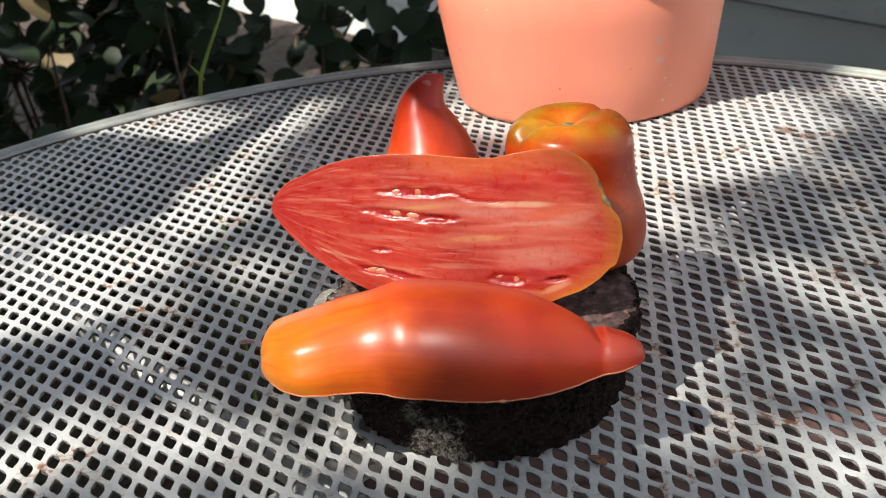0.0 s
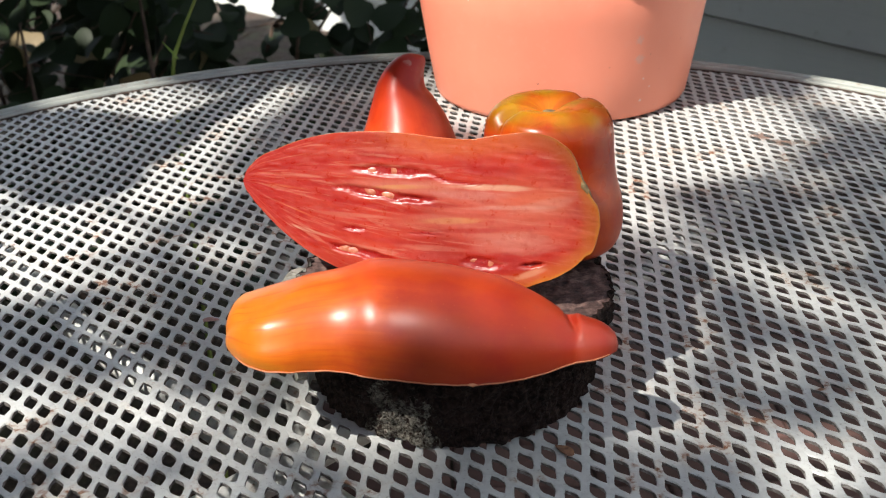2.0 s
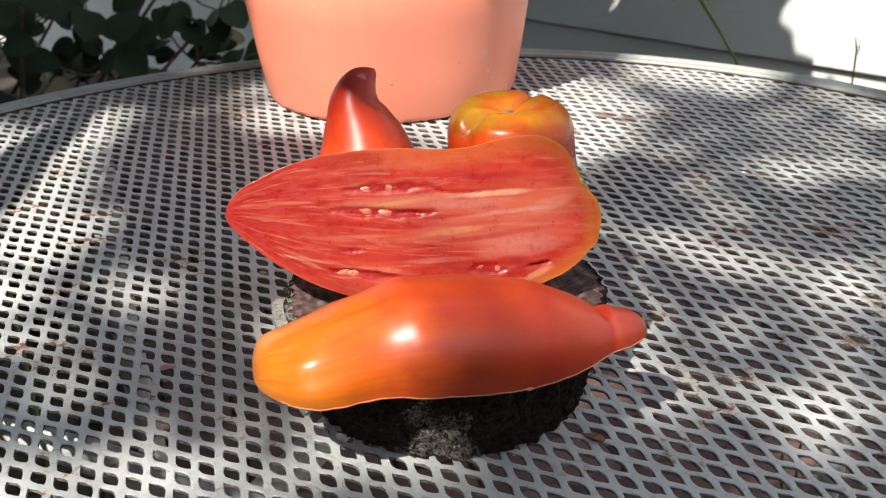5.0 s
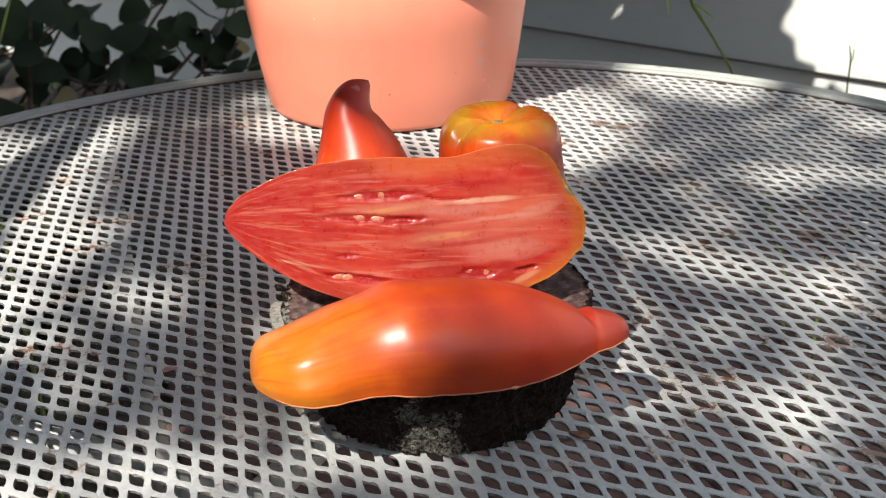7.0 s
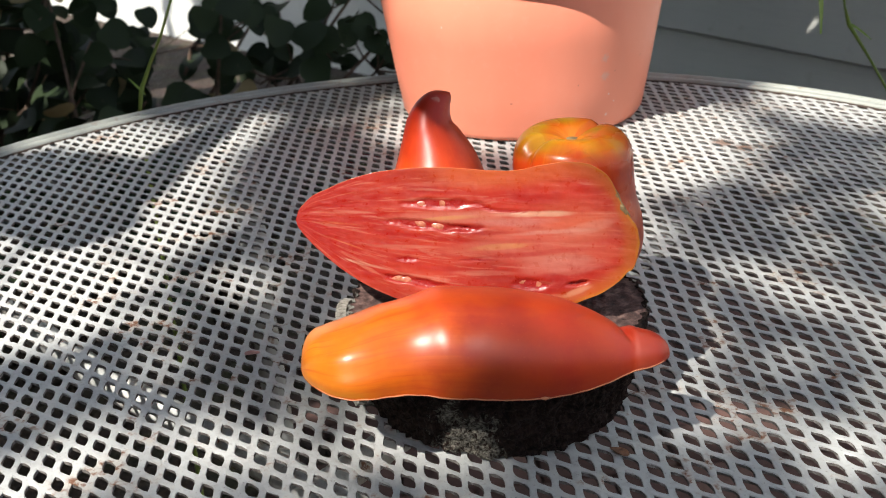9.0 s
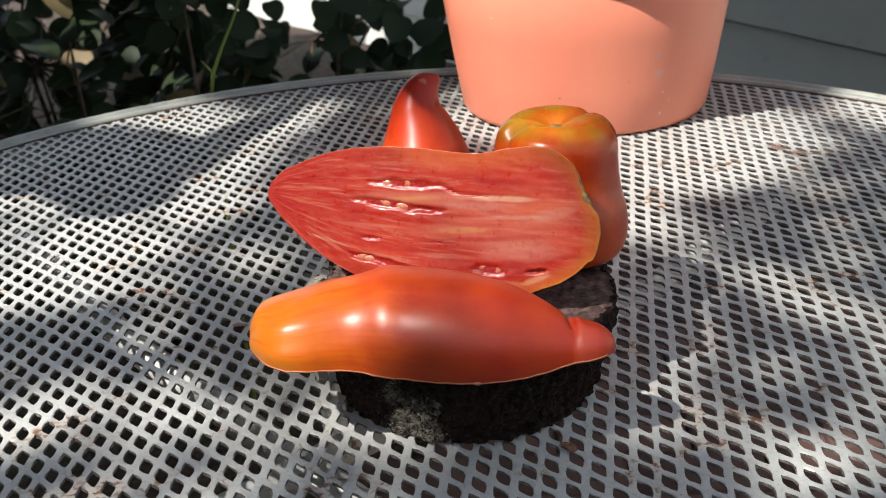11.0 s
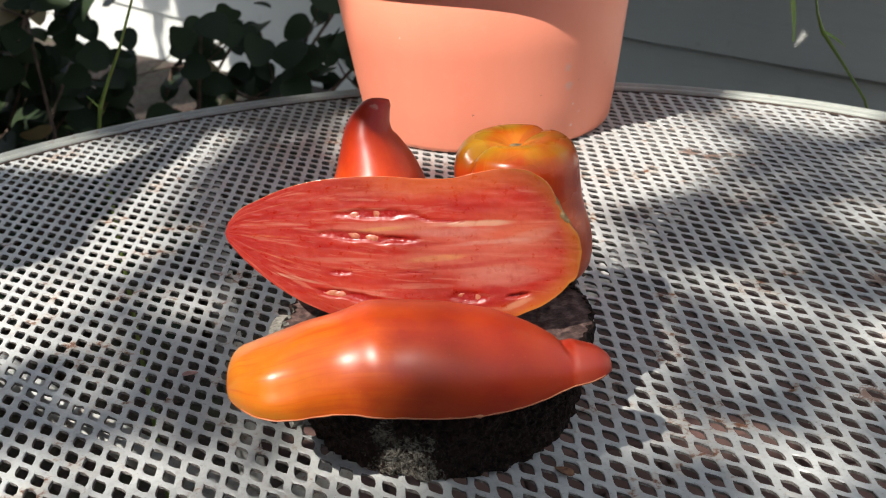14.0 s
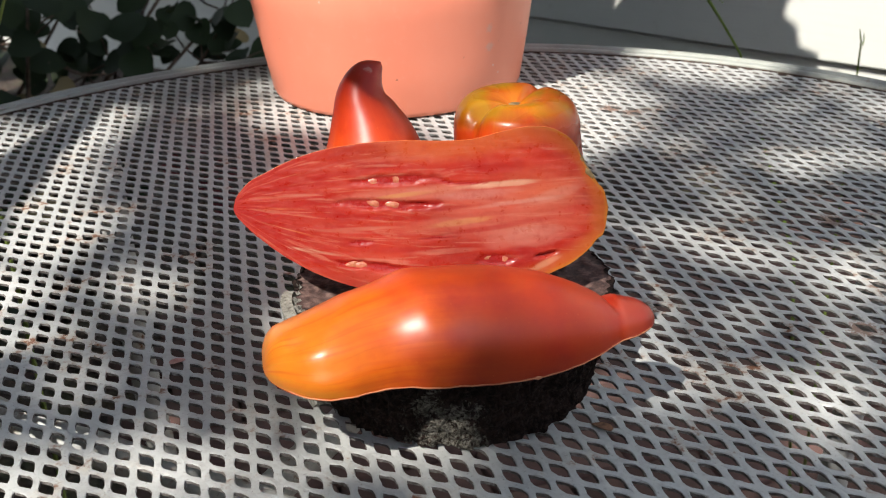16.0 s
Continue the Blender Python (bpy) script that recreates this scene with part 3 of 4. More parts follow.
mesh_top()
v, f = spun([(TABLE_R - 0.0092, TOP - 0.006), (TABLE_R - 0.0092, TOP + 0.0010), (TABLE_R - 0.0086, TOP + 0.0022), (TABLE_R - 0.0070, TOP + 0.0027), (TABLE_R - 0.0052, TOP + 0.0024), (TABLE_R - 0.0046, TOP + 0.0016), (TABLE_R - 0.0040, TOP + 0.0026),
             (TABLE_R - 0.0025, TOP + 0.0040), (TABLE_R - 0.0008, TOP + 0.0040), (TABLE_R, TOP + 0.0030), (TABLE_R, TOP - 0.018), (TABLE_R - 0.002, TOP - 0.019), (TABLE_R - 0.003, TOP - 0.006), (TABLE_R - 0.0092, TOP - 0.006)], 240)
mesh_object("rim", v, f, rim_paint, True, table)
rng = np.random.default_rng(5)
v, f = spun([(TABLE_R - 0.0106, TOP - 0.0004), (TABLE_R - 0.0104, TOP + 0.0005), (TABLE_R - 0.0093, TOP + 0.0007), (TABLE_R - 0.0090, TOP - 0.0004)], 240)
tagged(mesh_object("rim_seam", [(x * (1 + w), y * (1 + w), z) for (x, y, z), w in zip(v, np.repeat(rng.normal(0, 0.0006, 240), 4))], f, rim_gap_mat, True, table), "dark strip of rust and painted gap shade along the rim")
for a in (20, 110, 200, 290):
    ca, sa = math.cos(radians(a)), math.sin(radians(a))
    v, f = tube([(0.33 * ca, 0.33 * sa, TOP - 0.006), (0.335 * ca, 0.335 * sa, 0.6), (0.30 * ca, 0.30 * sa, 0.35), (0.33 * ca, 0.33 * sa, 0.12), (0.37 * ca, 0.37 * sa, -0.01)], 0.0095, 12)
    mesh_object("leg", v, f, paint, True, table)
for off, turn in ((-0.052, -46), (0.05, 44)):
    d = Vector((math.cos(radians(turn)), math.sin(radians(turn)), 0))
    s = Vector((-d.y, d.x, 0)) * off
    v, f = tube([s - 0.36 * d + Vector((0, 0, 0.69)), s - 0.2 * d + Vector((0, 0, 0.668)), s + 0.2 * d + Vector((0, 0, 0.668)), s + 0.36 * d + Vector((0, 0, 0.69))], 0.008, 12)
    mesh_object("cross_brace", v, f, paint, True, table)

# ---- flower pot ----
POT = (0.0744, 0.6993, TOP + 0.0005)
pot = empty("flower_pot", POT, "smooth salmon terracotta-coloured plastic flower pot on the table", "flower pot")
v, f = spun([(0.0, 0.0), (0.076, 0.0), (0.0790, 0.0010), (0.0806, 0.0040), (0.0805 + 0.149 * 0.03, 0.03), (0.0805 + 0.149 * 0.06, 0.06), (0.0805 + 0.149 * 0.109, 0.109), (0.0960, 0.1095), (0.0780, 0.006), (0.0, 0.006)], 128)
mesh_object("body", v, f, pot_mat, True, pot)
v, f = spun([(0.0950, 0.1060), (0.1045, 0.1060), (0.1058, 0.1085), (0.1092, 0.150), (0.1085, 0.153), (0.1035, 0.153), (0.1020, 0.150), (0.0970, 0.1095), (0.0950, 0.1060)], 128)
tagged(mesh_object("pot_rim", v, f, pot_mat, True, pot), "thick rolled rim")

# ---- wood slice ----
WOOD = (-0.001, 0.349, TOP + 0.0006)
WOOD_H = 0.0365
wood = empty("wood_slice", WOOD, "dark bark-covered log slice used as a stand", "wood slice")


def wood_slice():
    seg, rows = 360, 48
    rng = np.random.default_rng(8)
    verts, faces = [], []

    def radius(a, h):
        base = 0.0508 + (0.0573 - 0.0508) * smooth_curve(np.array([h]), [(0, 0.0), (0.35, 0.35), (0.7, 0.85), (1, 1.0)])[0]
        p = Vector((math.cos(a), math.sin(a), 0))
        base += 0.0022 * noise.noise(p * 1.6 + Vector((3, 1, 0))) + 0.0016 * noise.noise(p * 4.2 + Vector((0, 0, h * 0.5)))
        ridges = abs(noise.noise(Vector((p.x * 9, p.y * 9, h * 1.8)))) * 0.0032
        lumps = noise.noise(Vector((p.x * 20, p.y * 20, h * 8))) * 0.0014 + noise.noise(Vector((p.x * 42, p.y * 42, h * 19))) * 0.0006 - 0.0012 * max(0.0, 1 - 5 * abs(noise.noise(Vector((p.x * 13 + 4, p.y * 13, h * 5)))))
        return base - ridges + lumps

    for r in range(rows + 1):
        h = r / rows
        for s in range(seg):
            a = 2 * math.pi * s / seg
            q = radius(a, h)
            if r == 0 or r == rows:
                q -= 0.0012
            verts.append((q * math.cos(a), q * math.sin(a), h * WOOD_H + (0.0006 * noise.noise(Vector((9 * math.cos(a), 9 * math.sin(a), 5))) if r == rows else 0)))
    for r in range(rows):
        for s in range(seg):
            t = (s + 1) % seg
            faces.append((r * seg + s, r * seg + t, (r + 1) * seg + t, (r + 1) * seg + s))
    faces.append(tuple(range(seg))[::-1])
    mesh_object("bark", verts, faces, bark, True, wood)
    verts, faces, rings = [], [], 26
    for r in range(rings + 1):
        k2 = r / rings
        for s in range(seg):
            a = 2 * math.pi * s / seg
            q = (radius(a, 1) - 0.0012) * k2
            p = Vector((q * math.cos(a), q * math.sin(a), 0))
            z = WOOD_H - 0.0004 + (0.0007 * noise.noise(p * 260) + 0.0005 * noise.noise(p * 90)) * min(1, 6 * (1 - k2))
            z -= 0.0011 * max(0, 1 - abs((k2 - 0.86) / 0.03))
            verts.append((p.x, p.y, z))
    for r in range(rings):
        for s in range(seg):
            t = (s + 1) % seg
            faces.append((r * seg + s, r * seg + t, (r + 1) * seg + t, (r + 1) * seg + s))
    mesh_object("end_grain", verts, faces, end_grain, True, wood, )


wood_slice()


def bark_split():
    """A pale weathered sliver standing off the side of the slice where the bark has split."""
    verts, faces, n = [], [], 14
    for i in range(n + 1):
        a = radians(158 + 40 * i / n)
        w = math.sin(math.pi * i / n) ** 0.5
        foot, head = 0.006 + 0.004 * noise.noise(Vector((i * 0.9, 2, 0))), WOOD_H - 0.006 + 0.005 * w + 0.0012 * noise.noise(Vector((i * 1.3, 5, 0)))
        for r, z in ((0.0535, foot), (0.0572 + 0.001 * w, foot), (0.0592 + 0.001 * w, head), (0.0562, head)):
            verts.append((r * math.cos(a), r * math.sin(a), z))
    for i in range(n):
        faces += [(4 * i + q, 4 * i + (q + 1) % 4, 4 * i + 4 + (q + 1) % 4, 4 * i + 4 + q) for q in range(4)]
    faces += [(3, 2, 1, 0), tuple(range(4 * n, 4 * n + 4))]
    tagged(mesh_object("bark_split", verts, faces, sapwood, False, wood), "pale grey weathered sliver of bark")


bark_split()
REST = TOP + 0.0006 + WOOD_H

# ---- tomatoes ----
def half_tomato():
    """The half that lies on its cut face, with the pointed tail at one end."""
    thing = empty("tomato_half", (-0.02, 0.305, REST), "glossy orange and red striped tomato half lying cut side down", "tomato", "tomatoes on the stand")
    o = Vector((-0.02, 0.305, REST))
    xs = np.concatenate((-0.0738 + 0.012 * (1 - np.cos(np.linspace(0, math.pi / 2, 14))), np.linspace(-0.0610, 0.0300, 60)[0:], np.linspace(0.0306, 0.0485, 34)))
    yc = smooth_curve(xs, [(-0.0738, 0.3110), (-0.0720, 0.3108), (-0.0695, 0.3098), (-0.065, 0.3072), (-0.060, 0.3058), (-0.0525, 0.3066), (-0.045, 0.3090), (-0.037, 0.3102), (-0.0235, 0.3096), (-0.009, 0.3068), (0.005, 0.3040), (0.0176, 0.3013), (0.027, 0.2990), (0.034, 0.2968), (0.0485, 0.2940)])
    rr = smooth_curve(xs, [(-0.0738, 0.0012), (-0.0732, 0.0050), (-0.0718, 0.0088), (-0.0692, 0.0122), (-0.065, 0.0149), (-0.060, 0.0170), (-0.0525, 0.0190), (-0.037, 0.0221), (-0.0235, 0.0246), (-0.009, 0.0253), (0.005, 0.0238), (0.0176, 0.0201), (0.027, 0.0152), (0.0315, 0.0120), (0.0345, 0.0101), (0.0370, 0.0096), (0.0410, 0.0084), (0.0445, 0.0067), (0.0468, 0.0046), (0.0480, 0.0028), (0.0485, 0.0006)])
    rr = rr + 0.0008 * np.exp(-(((xs + 0.026) / 0.005) ** 2)) - 0.0005 * np.exp(-(((xs + 0.038) / 0.006) ** 2))
    lift = smooth_curve(xs, [(-0.0738, 0.0), (0.028, 0.0), (0.0365, 0.0012), (0.0485, 0.0030)])
    n = 56
    verts, uv, faces = [], [], []
    for x, y, r, l in zip(xs, yc, rr, lift):
        end = max(0.0, min(1.0, (x + 0.0745) / 0.004)) * max(0.0, 1 - (x + 0.0738) / 0.042)
        for q in range(n + 1):
            a = math.pi * q / n
            lobe = 1 + 0.028 * end ** 0.7 * math.cos(10.5 * (a - 0.22)) * max(0.0, 1 - a / 1.3) ** 0.5 + 0.010 * math.sin(2 * a + 60 * x) + 0.010 * noise.noise(Vector((x * 70, math.cos(a) * 1.4, math.sin(a) * 1.4)))
            cleft = 0.8 + (x + 0.0705) * 45
            w = r * lobe * (1 - 0.32 * math.exp(-(((a - cleft) / 0.30) ** 2)) * math.exp(-max(0.0, x + 0.0738) / 0.007))
            w *= 1 - 0.17 * math.exp(-(((x - 0.0342 + 0.0016 * (a - 1.7)) / 0.0013) ** 2)) * math.exp(-(((a - 1.65) / 0.60) ** 2))
            w *= 1 + 0.06 * math.exp(-(((x - 0.0372) / 0.0015) ** 2)) * math.exp(-(((a - 1.75) / 0.5) ** 2))
            for px, pa in ((-0.003, 1.0), (0.004, 1.02), (0.0095, 0.9)):
                w *= 1 + 0.012 * math.exp(-(((x - px) / 0.0009) ** 2) - (((a - pa) / 0.04) ** 2))
            # the side wall bulges a little over the cut edge
            cy, cz = -math.cos(a), math.sin(a) ** 0.92 if 0 < q < n else 0.0
            back = max(0.0, 1 - (x + 0.0738) / 0.032)
            if cy > 0:
                cy *= 1 + 0.18 * back
            if cy > 0 and 0 < q < n:
                cz = cz ** (1 - 0.15 * back)
            verts.append(Vector((x, y + w * cy * (1 + 0.05 * math.sin(a) ** 2), REST + 0.0004 + l + w * cz)) - o)
            uv.append(((x + 0.0738) / 0.122, q / n))
    m = n + 1
    for i in range(len(xs) - 1):
        faces += [(i * m + q, (i + 1) * m + q, (i + 1) * m + q + 1, i * m + q + 1) for q in range(n)]
    faces += [tuple(range(m))[::-1], tuple(range((len(xs) - 1) * m, len(xs) * m))]
    mesh_object("skin", verts, faces, skin_front, True, thing, uv)
    # the thin pale edge of the skin along the cut, with one small nick
    line = [Vector((x, y - r * 1.004, REST + 0.0007 + l + 0.0001 * math.sin(900 * x))) - o for x, y, r, l in zip(xs, yc, rr, lift)][8:-6]
    v, f = tube(line, [0.00022 + 0.00010 * noise.noise(Vector((q.x * 160, 3, 0))) + (0.0005 if abs(q.x - 0.0235) < 0.0008 else 0) for q in line], 6)
    mesh_object("skin_edge", v, f, skin_edge_mat, True, thing)
    verts, faces = [], []
    for x, y, r, l in zip(xs, yc, rr, lift):
        verts += [Vector((x, y - r * 0.992, REST + 0.0002 + l)) - o, Vector((x, y + r * 0.992, REST + 0.0002 + l)) - o]
    faces = [(2 * i, 2 * i + 1, 2 * i + 3, 2 * i + 2) for i in range(len(xs) - 1)]
    ob = mesh_object("cut_face", verts, faces, flesh, False, thing, [(p.x, p.y * 20) for p in verts])
    return thing


half_tomato()

CUT_O = Vector((-0.0284, 0.3443, 0.8065))
CUT_X, CUT_Y, CUT_N = Vector((0.9628, -0.2701, 0.0)), Vector((0.0891, 0.3177, 0.9440)), Vector((-0.2550, -0.9089, 0.3300))
UPPER = [(-52.8, 6.5), (-52.0, 9.5), (-49.5, 13.0), (-38, 20.3), (-24, 25.6), (-5, 28.7), (14, 29.1), (27, 28.4), (38, 28.5), (50, 31.0), (61, 32.3), (71, 30.0), (77, 24.6), (80.2, 17.5), (82.0, 14.2), (85.0, 10.0), (88.0, 4.0), (88.6, 0.5)]
LOWER = [(-52.8, 6.5), (-52.0, 4.2), (-50.0, 1.5), (-41, -7.3), (-26, -17.8), (-11, -24.5), (4, -28.5), (25, -31), (45, -30), (58, -27), (66.6, -23.2), (75.5, -19.0), (83.8, -11.5), (87.6, -5.5), (88.6, 0.5)]
# seed chambers on the cut face: centre, half lengths, tilt in degrees, depth
CHAMBERS = [(8, 14.6, 17, 2.0, 2, 2.6), (4, 5.6, 20, 1.9, -5, 2.8), (-4.5, -8.4, 5, 0.9, 0, 1.6), (-2, -17.6, 13, 1.9, -9, 3.4), (45, -16.9, 8.5, 2.2, 0, 2.4), (65.5, -16.0, 5.5, 1.0, 9, 6.0), (26.5, 13.4, 5, 0.6, -17, 2.0), (37, 12.1, 7, 0.4, 0, 1.2), (22, -7.8, 7, 0.4, 3, 0.9), (18, 5.0, 8, 1.3, 2, 1.8)]


def cut_tomato():
    """The half that stands with its cut face showing."""
    thing = empty("cut_tomato", CUT_O, "sliced tomato half propped upright, wet red flesh and seeds showing", "tomato", "tomatoes on the stand")
    nu, nv = 240, 100
    us = -52.8 + (88.6 + 52.8) * (0.5 - 0.5 * np.cos(np.linspace(0, math.pi, nu + 1)) * 0.35 - 0.5 * 0.65 * (1 - 2 * np.linspace(0, 1, nu + 1)))
    hi, lo = np.maximum(smooth_curve(us, UPPER), smooth_curve(us, LOWER) + 0.02), smooth_curve(us, LOWER)

    def at(u, v, d):
        return CUT_X * (u * S) + CUT_Y * (v * S) + CUT_N * d

    verts, uv, edge, gel, high, faces = [], [], [], [], [], []
    for i, u in enumerate(us):
        for j in range(nv + 1):
            t = j / nv
            v = lo[i] + (hi[i] - lo[i]) * t
            d, g = 0.0, 0.0
            for cu, cv, ru, rv, tilt, deep in CHAMBERS:
                ca, sa = math.cos(radians(tilt)), math.sin(radians(tilt))
                a, b = ((u - cu) * ca + (v - cv) * sa) / ru, ((v - cv) * ca - (u - cu) * sa) / rv
                q = a * a + b * b + 0.8 * noise.noise(Vector((u * 0.14, v * 0.35, cu))) + 0.25 * noise.noise(Vector((u * 0.5, v * 0.8, cv)))
                w = max(0.0, min(1.0, (1.25 - q) / 0.9))
                d -= 0.34 * deep * S * w * w * (3 - 2 * w)
                g = max(g, w)
            d += 0.00007 * noise.noise(Vector((u * 0.10, v * 0.55, 2.0))) + 0.00003 * noise.noise(Vector((u * 0.5, v * 1.2, 7.0)))
            e = 1 - min(v - lo[i], hi[i] - v, 88.6 - u, 12.0) / 12.0
            verts.append(at(u, v, d if 0 < j < nv else 0.0))
            wide = hi[i] - lo[i] if u < 22 else max(hi[i] - lo[i], 59.5)
            uv.append((u * S, 0.5 + (v - (hi[i] + lo[i]) / 2) / wide if u < 22 else 0.5 + (v + 1.2) / wide))
            high.append(v * S)
            edge.append(max(0.0, e))
            gel.append(0.85 * g)
    m = nv + 1
    faces = [(i * m + q, (i + 1) * m + q, (i + 1) * m + q + 1, i * m + q + 1) for i in range(nu) for q in range(nv)]
    mesh_object("cut_face", verts, faces, flesh, True, thing, uv, {"edge": edge, "gel": gel, "height": high})
    verts, uv, faces, nb = [], [], [], 40
    for i, u in enumerate(us):
        half, mid = (hi[i] - lo[i]) / 2, (hi[i] + lo[i]) / 2
        for j in range(nb + 1):
            a = math.pi * j / nb
            depth = min(half * 0.88, 25.0)
            verts.append(at(u + 0.02, mid + half * math.cos(a), -depth * S * math.sin(a) ** 0.8 if 0 < j < nb else 0.0))
            uv.append((1 - (u + 52.8) / 141.4, j / nb))
    m = nb + 1
    faces = [(i * m + q, i * m + q + 1, (i + 1) * m + q + 1, (i + 1) * m + q) for i in range(nu) for q in range(nb)]
    mesh_object("skin", verts, faces, skin_front, True, thing, uv)
    # the wet edge of the skin along the top of the cut
    rim_at = [m2 for m2 in range(6, nu - 30)]
    vv, ff = tube([at(us[m2], hi[m2] + 0.05, -0.0001) for m2 in rim_at], [0.00010 + 0.00014 * max(0.0, noise.noise(Vector((us[m2] * 0.5, 1, 0)))) for m2 in rim_at], 6)
    mesh_object("skin_edge", vv, ff, wet_edge_mat, True, thing)
    # corky stem scar on the edge of the shoulder
    pts = [at(u - 0.4, v, -0.0009) for u, v in ((77.6, 23.0), (79.2, 19.6), (80.6, 16.6), (81.6, 14.4), (83.4, 12.0), (85.4, 8.8))]
    vv, ff = tube(pts, [0.0004, 0.0010, 0.0008, 0.0012, 0.0010, 0.0004], 10)
    mesh_object("stem_scar", vv, ff, scar_mat, True, thing)
    for u, v, turn in ((0.2, 14.2, 10), (8.9, 14.6, -75), (-12.6, 7.3, 5), (0.3, 6.0, -20), (7.7, 5.2, -10), (-8.9, -16.2, 25), (-5.6, -17.4, -10), (42.2, -16.4, 10), (49.1, -16.4, 70)):
        bm = bmesh.new()
        bmesh.ops.create_uvsphere(bm, u_segments=12, v_segments=8, radius=1)
        ca, sa = math.cos(radians(turn)), math.sin(radians(turn))
        for w in bm.verts:
            x, y, z = w.co
            x, y, z = x * 2.9 * (1 - 0.35 * x), y * 1.5 * (1 + 0.45 * noise.noise(w.co * 1.5 + Vector((u, v, 0)))), z * 0.42 * (1 + 0.8 * noise.noise(w.co * 2.5))
            w.co = at(u + ca * x - sa * y, v + sa * x + ca * y, -0.0010 + z * S)
        part("seed", bm, seed_mat, thing)
    return thing


cut_tomato()


def whole_tomato(name, label, spine, radii, grooves, depth, skin, scar=None, flip=False):
    """A whole fruit lofted over an upright spine."""
    base = Vector(spine[0])
    thing = empty(name, base, label, "tomato", "tomatoes on the stand")
    hs = np.linspace(0, 1, 64)
    tt = [i / (len(spine) - 1) for i in range(len(spine))]
    cx, cy, cz = (smooth_curve(hs, list(zip(tt, [s[q] for s in spine]))) for q in range(3))
    rr = smooth_curve(hs, list(zip(tt, radii)))
    n = 64
    verts, uv, faces = [], [], []
    for i, h in enumerate(hs):
        p = Vector((cx[i], cy[i], cz[i]))
        q2 = Vector((cx[min(i + 1, 63)] - cx[max(i - 1, 0)], cy[min(i + 1, 63)] - cy[max(i - 1, 0)], abs(cz[min(i + 1, 63)] - cz[max(i - 1, 0)]) + 0.0008)).normalized()
        s = q2.cross(Vector((0, 1, 0))).normalized() * -1
        t = q2.cross(s)
        for j in range(n):
            a = 2 * math.pi * j / n
            cut = 0.0
            for g in grooves:
                away = (a - radians(g) + math.pi) % (2 * math.pi) - math.pi
                cut = max(cut, math.exp(-((away / 0.16) ** 2)) * (1.0 if g < 0 else 0.4))
            k2 = 1 - depth * (0.15 + 0.85 * h * h) * cut + 0.03 * noise.noise(Vector((math.cos(a) * 1.3, math.sin(a) * 1.3, h * 2.5)))
            r = max(rr[i], 0.00003) * k2
            sink = 0.018 * depth * cut * max(0.0, min(1.0, (h - 0.55) / 0.3)) * max(0.0, min(1.0, rr[i] / 0.008))
            verts.append(p + s * (r * math.cos(a)) + t * (r * math.sin(a)) - base - Vector((0, 0, sink)))
            uv.append((1 - h if flip else h, j / n if j <= n / 2 else 2 - 2 * j / n))
    for i in range(63):
        faces += [(i * n + j, i * n + (j + 1) % n, (i + 1) * n + (j + 1) % n, (i + 1) * n + j) for j in range(n)]
    faces += [tuple(range(n))[::-1], tuple(range(63 * n, 64 * n))]
    mesh_object("skin", verts, faces, skin, True, thing, uv)
    if scar:
        bm = bmesh.new()
        bmesh.ops.create_icosphere(bm, subdivisions=3, radius=1)
        for w in bm.verts:
            k2 = 1 + 0.3 * noise.noise(w.co * 2.2)
            w.co = Vector((w.co.x * 0.0036 * k2, w.co.y * 0.0019 * k2, w.co.z * 0.0010)) + Vector(scar) - base
        part("stem_scar", bm, scar_mat, thing, "corky brown stem scar")
    return thing


whole_tomato("standing_tomato", "orange-red tomato with green-yellow shoulders standing stem end up",
             [(0.0360, 0.3740, REST + 0.0004), (0.0362, 0.3742, 0.7795), (0.0360, 0.3745, 0.7850), (0.0355, 0.3755, 0.7940), (0.0350, 0.3770, 0.8040), (0.0349, 0.3780, 0.8140), (0.0349, 0.3790, 0.8220), (0.0349, 0.3795, 0.8275), (0.0349, 0.3795, 0.8304), (0.0349, 0.3795, 0.8296), (0.0349, 0.3795, 0.8262)],
             [0.0140, 0.0230, 0.0264, 0.0266, 0.0246, 0.0235, 0.0230, 0.0206, 0.0150, 0.0080, 0.0010], (-158, 36), 0.36, skin_back, (0.0350, 0.3815, 0.8262), True)
whole_tomato("horned_tomato", "red tomato standing with its curved pointed tip up",
             [(-0.0150, 0.3850, REST + 0.0004), (-0.0150, 0.3855, 0.7815), (-0.0150, 0.3875, 0.7920), (-0.0154, 0.3900, 0.8030), (-0.0159, 0.3925, 0.8120), (-0.0164, 0.3945, 0.8185), (-0.0174, 0.3965, 0.8252), (-0.0180, 0.3985, 0.8312), (-0.0168, 0.3998, 0.8360), (-0.0145, 0.4006, 0.8396), (-0.0116, 0.4010, 0.8420), (-0.0098, 0.4012, 0.8428)],
             [0.0115, 0.0182, 0.0208, 0.0202, 0.0182, 0.0158, 0.0126, 0.0096, 0.0076, 0.0058, 0.0034, 0.0008], (15, 150), 0.07, skin_horn)

